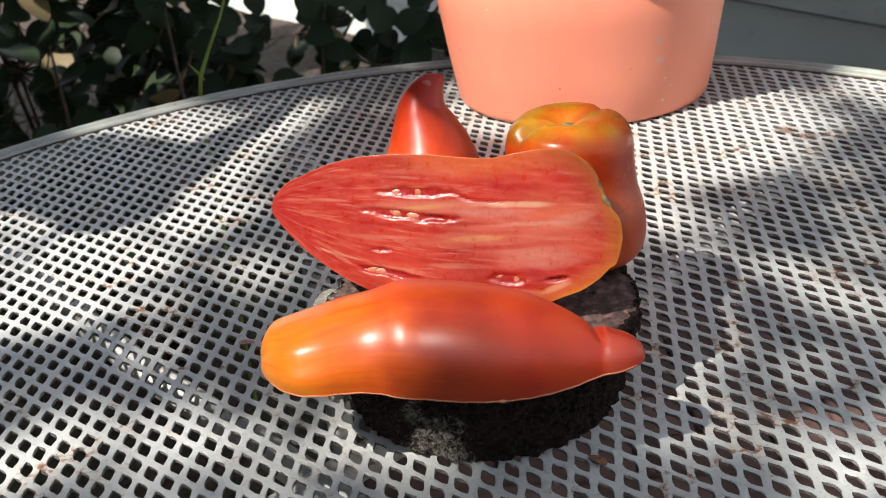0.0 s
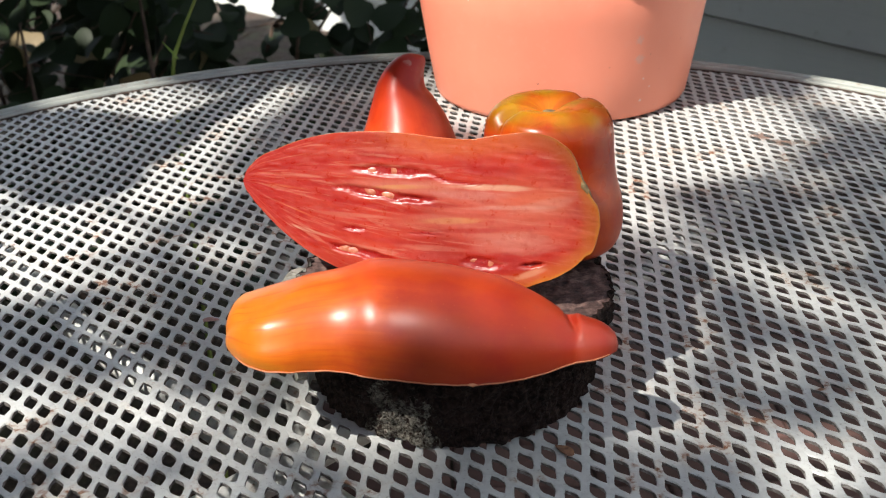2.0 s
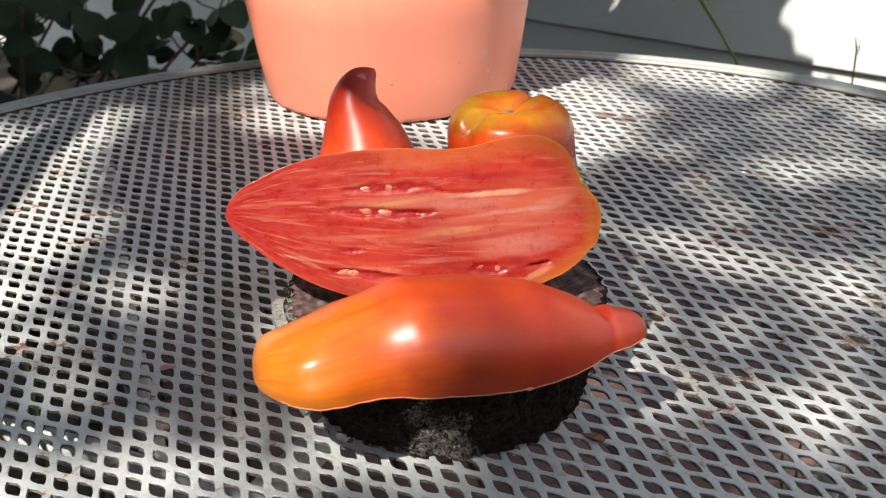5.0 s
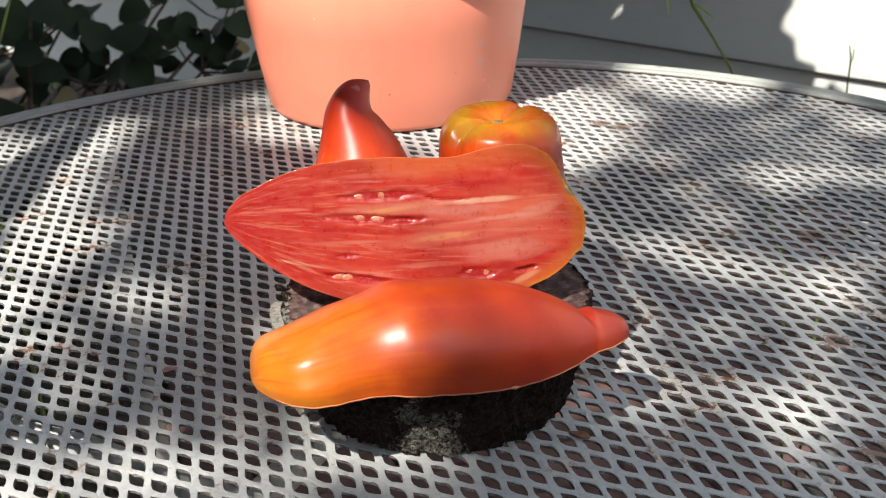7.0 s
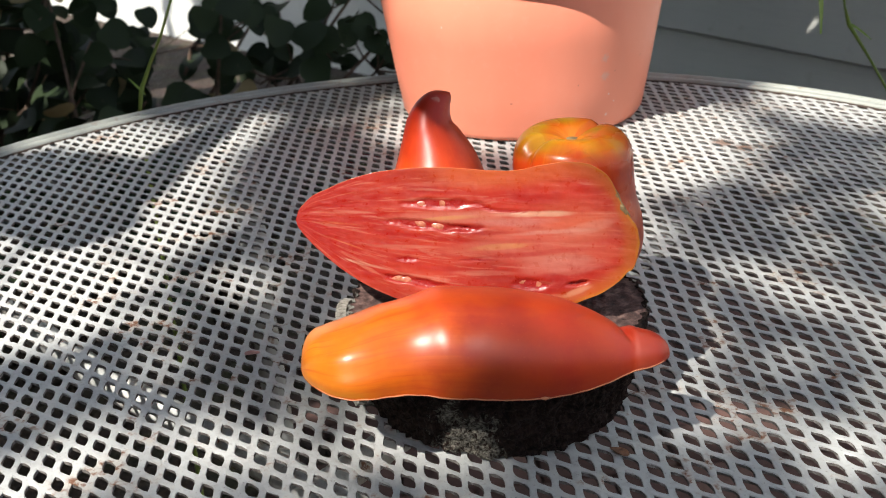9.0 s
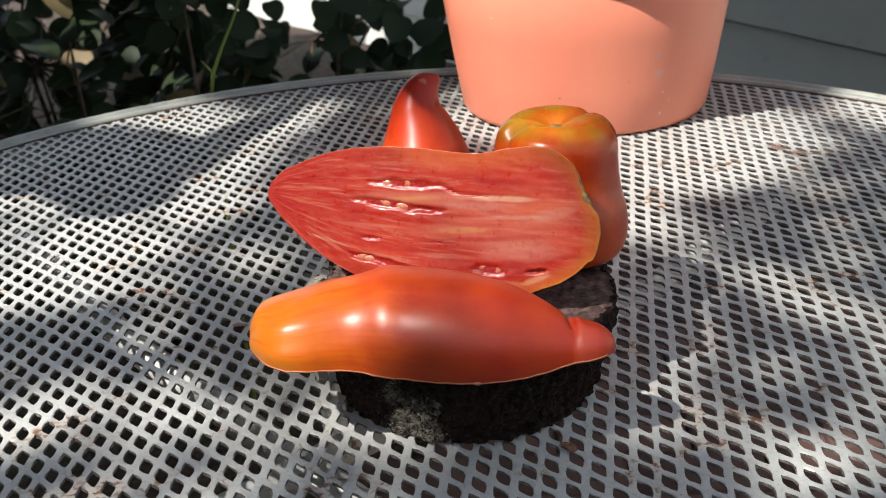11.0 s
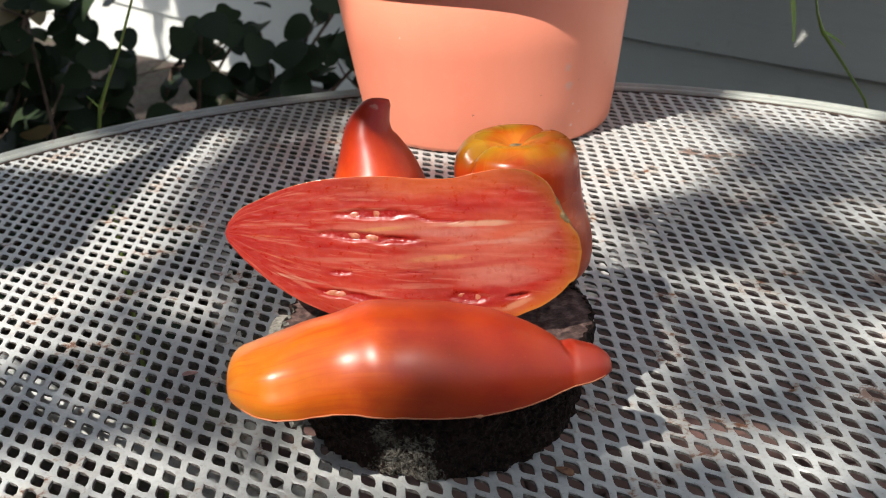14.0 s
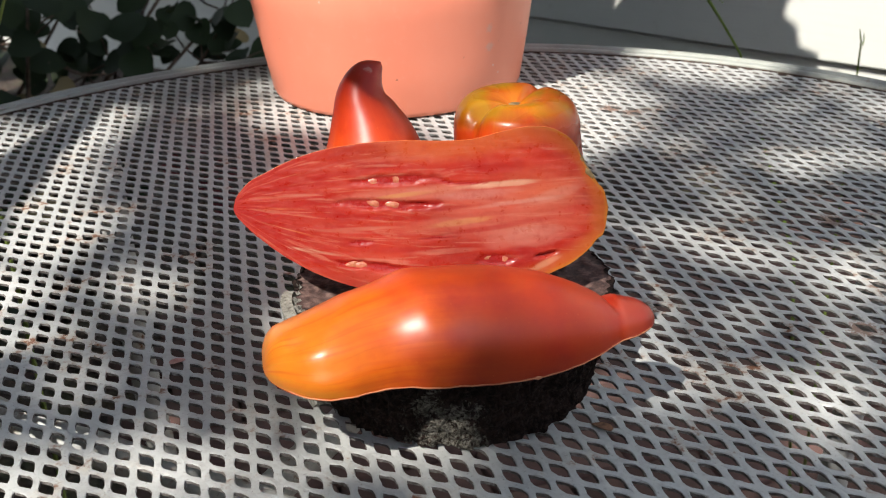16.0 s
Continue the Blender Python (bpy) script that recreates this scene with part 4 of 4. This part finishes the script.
# ---- plants ----
def leaf(at, normal, tip, size, round_=0.85, seg=11, full=0.8):
    """Vertices and faces of one broad leaf, folded a little along its midrib."""
    n = Vector(normal).normalized()
    d = (Vector(tip) - n * Vector(tip).dot(n)).normalized()
    s = n.cross(d)
    verts = []
    for i in range(seg + 1):
        t = i / seg
        w = round_ * 0.5 * math.sin(math.pi * min(1, t * 0.93 + 0.07) ** 0.75) ** full if i < seg else 0.02
        p = Vector(at) + d * (size * (t - 0.5)) - n * (size * 0.16 * (t - 0.4) ** 2)
        verts += [p + s * (w * size) + n * (w * size * 0.22), p, p - s * (w * size) + n * (w * size * 0.22)]
    faces = []
    for i in range(seg):
        a, b = 3 * i, 3 * i + 3
        faces += [(a, a + 1, b + 1, b), (a + 1, a + 2, b + 2, b + 1)]
    return verts, faces


def add(vs, fs, piece):
    o = len(vs)
    vs += piece[0]
    fs += [tuple(i + o for i in f2) for f2 in piece[1]]


def shrub(name, label, base, spots, size, seed, leaf_m):
    """A broad-leaved shrub: stems from the base and leaves round the spots (x, y, z, spread, count)."""
    rng = random.Random(seed)
    thing = empty(name, base, label, "shrub")
    b = Vector(base)
    vs, fs = [], []
    picked = sum(s[4] for s in spots) < 300
    for x, y, z, spread, count in spots:
        sv, sf = [], []
        c = Vector((x, y, z))
        mid = b.lerp(c, 0.5) + Vector((rng.uniform(-.1, .1), rng.uniform(-.1, .1), 0.05))
        add(sv, sf, tube([(0, 0, 0), mid - b, c - b], [0.007, 0.005, 0.002], 6))
        for _ in range(count):
            p = c + Vector((rng.gauss(0, spread), rng.gauss(0, spread), rng.gauss(0, spread * 0.7)))
            nrm = Vector((rng.gauss(-0.1, 0.5), rng.gauss(-0.55, 0.45), 0.75))
            tip = Vector((rng.gauss(0, 1), rng.gauss(-0.3, 0.7), rng.gauss(-0.5, 0.4)))
            z2 = size * rng.uniform(0.65, 1.2)
            piece = leaf(p - b, nrm, tip, z2, rng.uniform(0.85, 1.08), 11, 0.58)
            if picked:
                dry = leaf_m is leaf_mat and rng.random() < 0.035
                mesh_object("leaf", *piece, withered_mat if dry else leaf_m, True, thing)
            else:
                add(vs, fs, piece)
            if rng.random() < 0.35:
                add(sv, sf, tube([c - b, (c + p) / 2 - b + Vector((0, 0, -0.01)), p - b], [0.002, 0.0015, 0.001], 5))
        mesh_object("stem", sv, sf, twig_mat, True, thing)
    if not picked:
        tagged(mesh_object("foliage", vs, fs, leaf_m, True, thing), "", kind="stuff")
    return thing


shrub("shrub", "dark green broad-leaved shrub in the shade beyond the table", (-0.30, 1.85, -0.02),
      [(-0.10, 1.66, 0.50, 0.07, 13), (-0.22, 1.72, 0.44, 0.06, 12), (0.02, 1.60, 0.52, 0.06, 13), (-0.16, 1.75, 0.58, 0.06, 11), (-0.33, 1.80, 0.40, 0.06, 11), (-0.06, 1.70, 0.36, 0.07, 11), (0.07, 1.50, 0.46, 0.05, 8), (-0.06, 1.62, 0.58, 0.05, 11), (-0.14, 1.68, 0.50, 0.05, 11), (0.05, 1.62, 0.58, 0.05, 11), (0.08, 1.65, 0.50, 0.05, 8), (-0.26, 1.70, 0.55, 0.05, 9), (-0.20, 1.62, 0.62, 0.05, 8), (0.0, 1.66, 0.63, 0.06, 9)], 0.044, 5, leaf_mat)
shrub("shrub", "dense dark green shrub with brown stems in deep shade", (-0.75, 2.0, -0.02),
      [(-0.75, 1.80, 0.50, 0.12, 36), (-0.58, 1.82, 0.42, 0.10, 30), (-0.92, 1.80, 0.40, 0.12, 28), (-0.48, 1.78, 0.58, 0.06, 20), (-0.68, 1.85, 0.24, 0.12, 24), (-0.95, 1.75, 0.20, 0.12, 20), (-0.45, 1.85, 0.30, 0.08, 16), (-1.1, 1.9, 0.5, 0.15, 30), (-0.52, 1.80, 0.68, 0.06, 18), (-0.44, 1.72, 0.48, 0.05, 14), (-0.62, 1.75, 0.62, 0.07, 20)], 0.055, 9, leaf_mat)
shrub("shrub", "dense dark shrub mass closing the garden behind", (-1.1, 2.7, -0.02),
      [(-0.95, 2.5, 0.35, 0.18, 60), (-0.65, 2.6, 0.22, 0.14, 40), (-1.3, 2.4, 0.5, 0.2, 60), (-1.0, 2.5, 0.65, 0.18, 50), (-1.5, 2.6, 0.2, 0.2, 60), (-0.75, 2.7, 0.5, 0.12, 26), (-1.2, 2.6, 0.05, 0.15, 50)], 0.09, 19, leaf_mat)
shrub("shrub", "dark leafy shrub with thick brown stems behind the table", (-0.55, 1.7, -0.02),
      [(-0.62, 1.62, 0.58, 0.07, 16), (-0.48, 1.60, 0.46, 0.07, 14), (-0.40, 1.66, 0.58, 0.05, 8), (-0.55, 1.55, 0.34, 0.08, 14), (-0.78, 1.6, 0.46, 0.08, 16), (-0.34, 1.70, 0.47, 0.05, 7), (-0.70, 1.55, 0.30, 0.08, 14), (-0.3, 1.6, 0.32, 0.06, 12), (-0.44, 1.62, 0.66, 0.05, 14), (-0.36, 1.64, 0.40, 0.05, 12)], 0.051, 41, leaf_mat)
shrub("red_stemmed_plant", "small plant with dark red stems among the shrubs", (0.0, 1.9, -0.02), [(-0.02, 1.75, 0.30, 0.03, 5), (0.02, 1.78, 0.26, 0.03, 5)], 0.04, 12, red_leaf_mat)


def grass_stem(name, label, points, radii, blades):
    thing = empty(name, points[0], label, "grass stem")
    o = Vector(points[0])
    v2, f2 = tube([Vector(p) - o for p in points], radii, 8)
    mesh_object("stalk", v2, f2, grass_mat, True, thing)
    for at, tip, size in blades:
        v2, f2 = leaf(Vector(at) - o, (0.2, -0.8, 0.5), tip, size, 0.10, 6)
        mesh_object("blade", v2, f2, grass_mat, True, thing)


grass_stem("grass_stem", "thin bright green grass stem rising beyond the table rim", [(-0.20, 0.80, 0.0), (-0.192, 0.765, 0.45), (-0.1885, 0.745, 0.738), (-0.1840, 0.742, 0.757), (-0.1755, 0.742, 0.775), (-0.165, 0.742, 0.795), (-0.150, 0.742, 0.83)],
           [0.003, 0.0018, 0.0014, 0.0016, 0.0012, 0.0010, 0.0008], [((-0.1865, 0.742, 0.760), (-0.4, 0, 0.6), 0.016)])
grass_stem("grass_stem", "dark green grass stem leaning in front of the siding", [(0.52, 0.80, 0.0), (0.46, 0.785, 0.50), (0.381, 0.777, 0.7018), (0.362, 0.777, 0.730), (0.342, 0.777, 0.758), (0.337, 0.777, 0.772), (0.332, 0.777, 0.80)],
           [0.002, 0.0014, 0.0010, 0.0010, 0.0016, 0.0009, 0.0007], [((0.351, 0.775, 0.753), (0.8, 0, -0.7), 0.024), ((0.318, 0.777, 0.775), (-0.2, 0, -1), 0.045)])
grass_stem("grass_stem", "short green grass tip against the sunlit siding", [(0.56, 0.86, 0.0), (0.53, 0.82, 0.5), (0.514, 0.80, 0.690), (0.507, 0.795, 0.703)], [0.002, 0.0014, 0.0008, 0.0004], [((0.513, 0.796, 0.694), (0.5, 0, 0.9), 0.014)])

# ---- dried scraps lying on the table ----
k = Mat("dry_leaf", 0.8)
k.color(k.ramp(k.noise(k.coord(), 500, 4), [(0.35, (0.10, 0.045, 0.025)), (0.7, (0.30, 0.15, 0.08))]))
dry_mat = k.m
k = Mat("faded_petal", 0.7)
k.color(k.ramp(k.noise(k.coord(), 600, 4), [(0.35, (0.30, 0.15, 0.13)), (0.7, (0.50, 0.30, 0.27))]))
petal_mat = k.m


def scrap(name, label, at, size, turn, material):
    """A small curled scrap of dry leaf or petal, with a little thickness."""
    thing = empty(name, at, label, "plant scrap")
    vs, fs = leaf((0, 0, 0.0006), (0.1, 0.15, 1), (math.cos(turn), math.sin(turn), 0), size, 0.55, 7)
    n = len(vs)
    vs = vs + [q - Vector((0, 0, 0.0003)) for q in vs]
    fs = fs + [tuple(i + n for i in f2)[::-1] for f2 in fs]
    mesh_object("blade", vs, fs, material, True, thing)


scrap("dried_petal", "tiny faded pink petal lying on the metal table", (-0.0967, 0.3903, TOP), 0.0075, 0.4, petal_mat)
scrap("dried_leaf_scrap", "small brown curled leaf scrap beside the wood slice", (0.0331, 0.2966, TOP), 0.0085, 2.1, dry_mat)

# ---- unseen hedges, added to keep low sky out of reflections and fill ----
def hedge(label, a, c, height, depth, seed):
    """A clipped leafy hedge from a to c: an uneven woody core under a coat of leaves."""
    rng = random.Random(seed)
    a, c = Vector(a), Vector(c)
    along = (c - a).normalized()
    out = Vector((-along.y, along.x, 0))
    n = int((c - a).length / 0.1)
    thing = empty("hedge", a, label, "hedge")
    ring = 18
    vs, fs = [], []
    for i in range(n + 1):
        q = along * ((c - a).length * i / n)
        for k2 in range(ring):
            w = math.pi * k2 / (ring - 1)
            wob = 1 + 0.14 * noise.noise(q * 2.1 + Vector((k2 * 0.5, seed, 0))) + 0.05 * noise.noise(q * 7 + Vector((k2, seed, 3)))
            side = max(-1.0, min(1.0, 1.25 * math.cos(w)))
            vs.append(q + out * (depth * 0.5 * side * wob) + Vector((0, 0, height * min(1.0, 1.3 * math.sin(w)) * wob - 0.03)))
    for i in range(n):
        fs += [(i * ring + k2, i * ring + k2 + 1, (i + 1) * ring + k2 + 1, (i + 1) * ring + k2) for k2 in range(ring - 1)]
    fs += [tuple(range(ring)), tuple(range(n * ring, (n + 1) * ring))[::-1]]
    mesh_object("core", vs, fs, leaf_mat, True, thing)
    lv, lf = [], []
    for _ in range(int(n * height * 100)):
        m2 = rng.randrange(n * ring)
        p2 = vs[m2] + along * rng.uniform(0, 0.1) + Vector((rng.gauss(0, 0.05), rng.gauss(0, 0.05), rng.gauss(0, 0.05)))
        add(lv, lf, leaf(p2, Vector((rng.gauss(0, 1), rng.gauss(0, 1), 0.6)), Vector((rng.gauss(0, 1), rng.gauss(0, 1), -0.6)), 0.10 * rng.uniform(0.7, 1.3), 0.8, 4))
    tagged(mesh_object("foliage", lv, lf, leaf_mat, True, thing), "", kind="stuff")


hedge("unseen dark green hedge added to block low sky behind the table", (-3.2, -2.4, 0), (3.4, -2.4, 0), 1.85, 0.8, 61)
hedge("unseen dark green hedge added to block low sky at the side", (-3.0, 3.4, 0), (-3.0, -2.0, 0), 1.75, 0.8, 62)

# ---- unseen trees, added to shade and dapple the place ----
SIDE = SUN.cross(Vector((0, 0, 1))).normalized()
ACROSS = SIDE.cross(SUN)


def from_sun(p):
    """The place of p as the sun sees it."""
    p = Vector(p)
    return np.array((p.dot(SIDE), p.dot(ACROSS)))


def off_line(p, a, c):
    """How far the points p lie from the line from a to c."""
    d = c - a
    t = np.clip((p - a) @ d / max(float(d @ d), 1e-9), 0.0, 1.0)
    return np.hypot(*(p - a - t[:, None] * d).T)


def crown_tree(name, label, foot, limb, centre, reach, near, far, count, size, openings, thin, twigs, seed):
    """A tree out of view, its crown set between the sun and the place; openings (from, to, radius) and thin stretches
    (from, to, radius, share of the leaves left) are put where sun should fall. Twigs: single leaves placed to shade one
    spot (what they shade, distance, length, width, heading)."""
    rng = np.random.default_rng(seed)
    thing = empty(name, foot, label, "tree")
    o, c = Vector(foot), Vector(centre)
    vs, fs, ts, tf = [], [], [], []
    hub = c + SUN * (near + far) / 2
    add(ts, tf, tube([(0, 0, -0.1), Vector((0.02, 0.03, 0.9)), Vector(limb) - o, Vector(limb).lerp(hub, 0.5) - o], [0.09, 0.075, 0.05, 0.02], 10))
    turn, r = rng.uniform(0, 2 * math.pi, count), reach * np.sqrt(rng.random(count))
    p = np.array(c) + np.outer(r * np.cos(turn), SIDE) + np.outer(r * np.sin(turn), ACROSS)
    # leaves that shade the wall hang low beside it, so that the sky over the table stays open
    on_wall = p + np.outer((np.array(WALL_AT) - p) @ np.array(WALL_OUT) / SUN.dot(WALL_OUT), SUN)
    wall_leaf = (on_wall[:, 2] > -0.02) & (on_wall[:, 2] < 2.0) & ((on_wall - np.array(WALL_AT)) @ np.array(WALL_DIR) > -1.2)
    p = np.where(wall_leaf[:, None], on_wall + np.outer(rng.uniform(0.9, 1.7, count), SUN), p + np.outer(rng.uniform(near, far, count), SUN))
    length, wide, chance = size * rng.uniform(0.6, 1.25, count), rng.uniform(0.6, 0.9, count), rng.random(count)
    nrm, tip = np.array(SUN) + rng.normal(0, 0.35, (count, 3)), rng.normal((0, 0, -0.4), (1, 1, 0.6), (count, 3))
    q = np.c_[p @ np.array(SIDE), p @ np.array(ACROSS)]
    keep = np.ones(count, dtype=bool)
    for a, b, rad in openings:
        keep &= off_line(q, from_sun(a), from_sun(b)) >= 0.92 * rad + 0.44 * length
    for a, b, rad, share in thin:
        keep &= (chance <= share) | (off_line(q, from_sun(a), from_sun(b)) >= rad)
    away = p - np.array(SKY_GAP[0])
    keep &= away @ np.array(SKY_GAP[1]) <= math.cos(radians(SKY_GAP[2])) * np.linalg.norm(away, axis=1)
    for m in np.flatnonzero(keep):
        add(vs, fs, leaf(Vector(p[m]) - o, nrm[m], tip[m], length[m], wide[m], 5))
    for at, dist, long, width, heading in twigs:
        at2 = Vector(at) + SUN * dist - o
        d = Vector((math.cos(radians(heading)), math.sin(radians(heading)), 0))
        d = (d - SUN * d.dot(SUN)).normalized()
        add(vs, fs, leaf(at2, SUN, d, long, width, 9))
        foot_of = at2 - d * long * 0.5
        add(ts, tf, tube([foot_of + SUN * 1.6 - d * long * 1.2, foot_of + SUN * 0.7 - d * long, foot_of], [0.003, 0.002, 0.0010], 6))
    mesh_object("trunk", ts, tf, twig_mat, True, thing)
    tagged(mesh_object("crown", vs, fs, tree_leaf_mat, True, thing), "", kind="stuff")


def spots_of(rows, z):
    return [((x0, y0, z), (x1, y1, z), *rest) for x0, y0, x1, y1, *rest in rows]


def rounds(rows):
    return [((x, y, z), (x, y, z), r) for x, y, z, r in rows]


# leaves left out so the fruit reflects open sky: from where, which way, half angle
SKY_GAP = (Vector((0.0, 0.31, 0.80)), Vector((0.12, 0.18, 0.97)).normalized(), 24.0)
# sun on the table
OPENINGS = spots_of([(-0.230, 0.483, -0.167, 0.495, 0.022), (-0.168, 0.499, -0.136, 0.535, 0.016), (-0.143, 0.543, -0.139, 0.620, 0.012), (-0.139, 0.622, -0.108, 0.707, 0.010), (-0.257, 0.584, -0.193, 0.641, 0.030), (-0.217, 0.553, -0.168, 0.580, 0.025), (-0.201, 0.658, -0.167, 0.670, 0.020),
                     (-0.242, 0.688, -0.199, 0.710, 0.012), (-0.263, 0.551, -0.250, 0.566, 0.020), (0.091, 0.592, 0.147, 0.628, 0.020), (0.147, 0.628, 0.184, 0.646, 0.014), (0.094, 0.560, 0.124, 0.578, 0.018), (0.090, 0.535, 0.105, 0.545, 0.012), (0.130, 0.550, 0.152, 0.592, 0.021), (0.107, 0.587, 0.145, 0.588, 0.018), (0.085, 0.500, 0.100, 0.540, 0.010), (-0.214, 0.438, -0.191, 0.447, 0.018)], TOP)
# the fruit and the pot
OPENINGS += rounds([(-0.065, 0.355, 0.810, 0.020), (-0.040, 0.350, 0.810, 0.026), (-0.010, 0.342, 0.805, 0.026), (0.015, 0.336, 0.802, 0.021), (0.036, 0.332, 0.806, 0.010), (-0.022, 0.385, 0.808, 0.012), (-0.010, 0.385, 0.808, 0.012), (0.028, 0.365, 0.826, 0.016), (0.040, 0.366, 0.815, 0.008), (-0.076, 0.362, 0.812, 0.016)])
OPENINGS += rounds([(0.010, 0.660, 0.760, 0.042), (0.035, 0.635, 0.790, 0.050), (0.080, 0.618, 0.780, 0.045), (0.030, 0.632, 0.830, 0.050), (0.080, 0.612, 0.830, 0.045), (0.050, 0.620, 0.870, 0.060)])
# the siding and the ground by it
OPENINGS += rounds([(1.37, 1.90, 0.42, 0.065), (1.44, 1.79, 0.38, 0.10), (1.50, 1.70, 0.44, 0.19), (1.31, 1.98, 0.40, 0.04), (1.34, 1.94, 0.35, 0.035), (1.38, 1.88, 0.30, 0.035), (1.58, 1.58, 0.34, 0.22), (1.72, 1.38, 0.36, 0.26), (-0.84, 5.18, -0.14, 0.13), (-0.65, 4.90, -0.14, 0.10), (-0.45, 4.60, -0.15, 0.08), (-0.60, 3.80, -0.10, 0.07), (-0.45, 3.90, -0.10, 0.06), (0.50, 1.35, 0.0, 0.04), (0.76, 1.08, 0.0, 0.05), (0.58, 1.33, 0.0, 0.03)])
OPENINGS += rounds([(-0.28, 1.70, 0.54, 0.020), (-0.46, 1.74, 0.46, 0.018), (-0.40, 1.76, 0.38, 0.014), (-0.62, 1.72, 0.52, 0.016), (-0.20, 1.74, 0.44, 0.016)])
THIN = spots_of([(-0.022, 0.708, 0.005, 0.660, 0.030, 0.20), (-0.150, 0.340, -0.101, 0.312, 0.042, 0.38), (-0.194, 0.378, -0.156, 0.367, 0.030, 0.28), (-0.094, 0.290, -0.047, 0.280, 0.040, 0.30), (-0.190, 0.312, -0.148, 0.300, 0.042, 0.14), (-0.156, 0.403, -0.103, 0.439, 0.035, 0.35), (-0.170, 0.450, -0.122, 0.466, 0.018, 0.15), (0.181, 0.632, 0.221, 0.615, 0.025, 0.12), (0.084, 0.514, 0.093, 0.465, 0.020, 0.20)], TOP)
THIN += spots_of([(0.133, 0.563, 0.190, 0.554, 0.030, 0.25), (0.282, 0.548, 0.307, 0.496, 0.050, 0.20), (0.140, 0.385, 0.175, 0.384, 0.020, 0.17), (0.145, 0.375, 0.200, 0.355, 0.022, 0.24), (0.135, 0.300, 0.185, 0.310, 0.050, 0.26), (0.150, 0.345, 0.200, 0.335, 0.030, 0.20), (0.100, 0.305, 0.115, 0.315, 0.030, 0.28), (0.110, 0.455, 0.190, 0.460, 0.045, 0.24)], TOP)
THIN += [((-0.036, 0.305, 0.792), (0.040, 0.298, 0.786), 0.020, 0.0)]
OPENINGS += [((-0.068, 0.302, 0.786), (-0.044, 0.303, 0.790), 0.012)]
TWIGS = [((-0.203, 0.560, TOP), 0.8, 0.085, 0.62, 128), ((-0.238, 0.612, TOP), 0.9, 0.10, 0.75, 84), ((-0.205, 0.632, TOP), 0.9, 0.08, 0.7, 106), ((-0.255, 0.640, TOP), 1.0, 0.08, 0.8, 57),
         ((-0.145, 0.668, TOP), 0.9, 0.125, 0.27, 62), ((-0.172, 0.590, TOP), 0.9, 0.09, 0.42, 58), ((-0.205, 0.590, TOP), 0.9, 0.09, 0.7, 80), ((-0.012, 0.398, 0.838), 0.6, 0.042, 0.52, 126),
         ((-0.008, 0.303, 0.794), 2.4, 0.09, 0.08, 88), ((0.011, 0.301, 0.792), 2.5, 0.09, 0.05, 96), ((0.030, 0.299, 0.789), 2.4, 0.09, 0.04, 84), ((0.048, 0.296, 0.785), 2.5, 0.08, 0.07, 92)]
crown_tree("tree", "unseen broad-leaved tree over the table, placed to dapple it with shade", (-1.5, -0.75, 0), (-1.2, -0.5, 1.5), (0.0, 0.40, TOP), 0.80, 2.0, 3.0, 27000, 0.032, OPENINGS, THIN, TWIGS, 21)
crown_tree("tree", "unseen tall leafy tree added to shade the house wall", (-1.9, 1.2, 0), (-1.4, 1.5, 2.4), (0.2, 2.9, 0.3), 2.4, 2.3, 3.4, 17000, 0.13, OPENINGS + rounds([(0.0, 0.40, TOP, 0.42)]), (), (), 33)

# ---- pavers under the table, last ----
patio = tagged(new("patio"), "reddish brown square pavers under the table", "patio", kind="structure")
bm = bmesh.new()
bmesh.ops.create_cube(bm, size=1, matrix=Matrix.Translation((0, 0, -0.02)) @ Matrix.Diagonal((0.196, 0.096, 0.05, 1)))
bmesh.ops.bevel(bm, geom=bm.edges[:], offset=0.004, segments=1, affect="EDGES")
paver = part("paver", bm, paver_mat, patio)
paver.location = (-0.1, -0.5, 0)
rng = random.Random(4)
for r in range(24):
    for c in range(8):
        if r or c:
            o = paver.copy()
            scene.collection.objects.link(o)
            o.location = (-0.1 + 0.2 * c + 0.1 * (r % 2), -0.5 + 0.1 * r, rng.uniform(-0.002, 0.002))
            o.rotation_euler = (rng.gauss(0, 0.006), rng.gauss(0, 0.006), rng.gauss(0, 0.008))
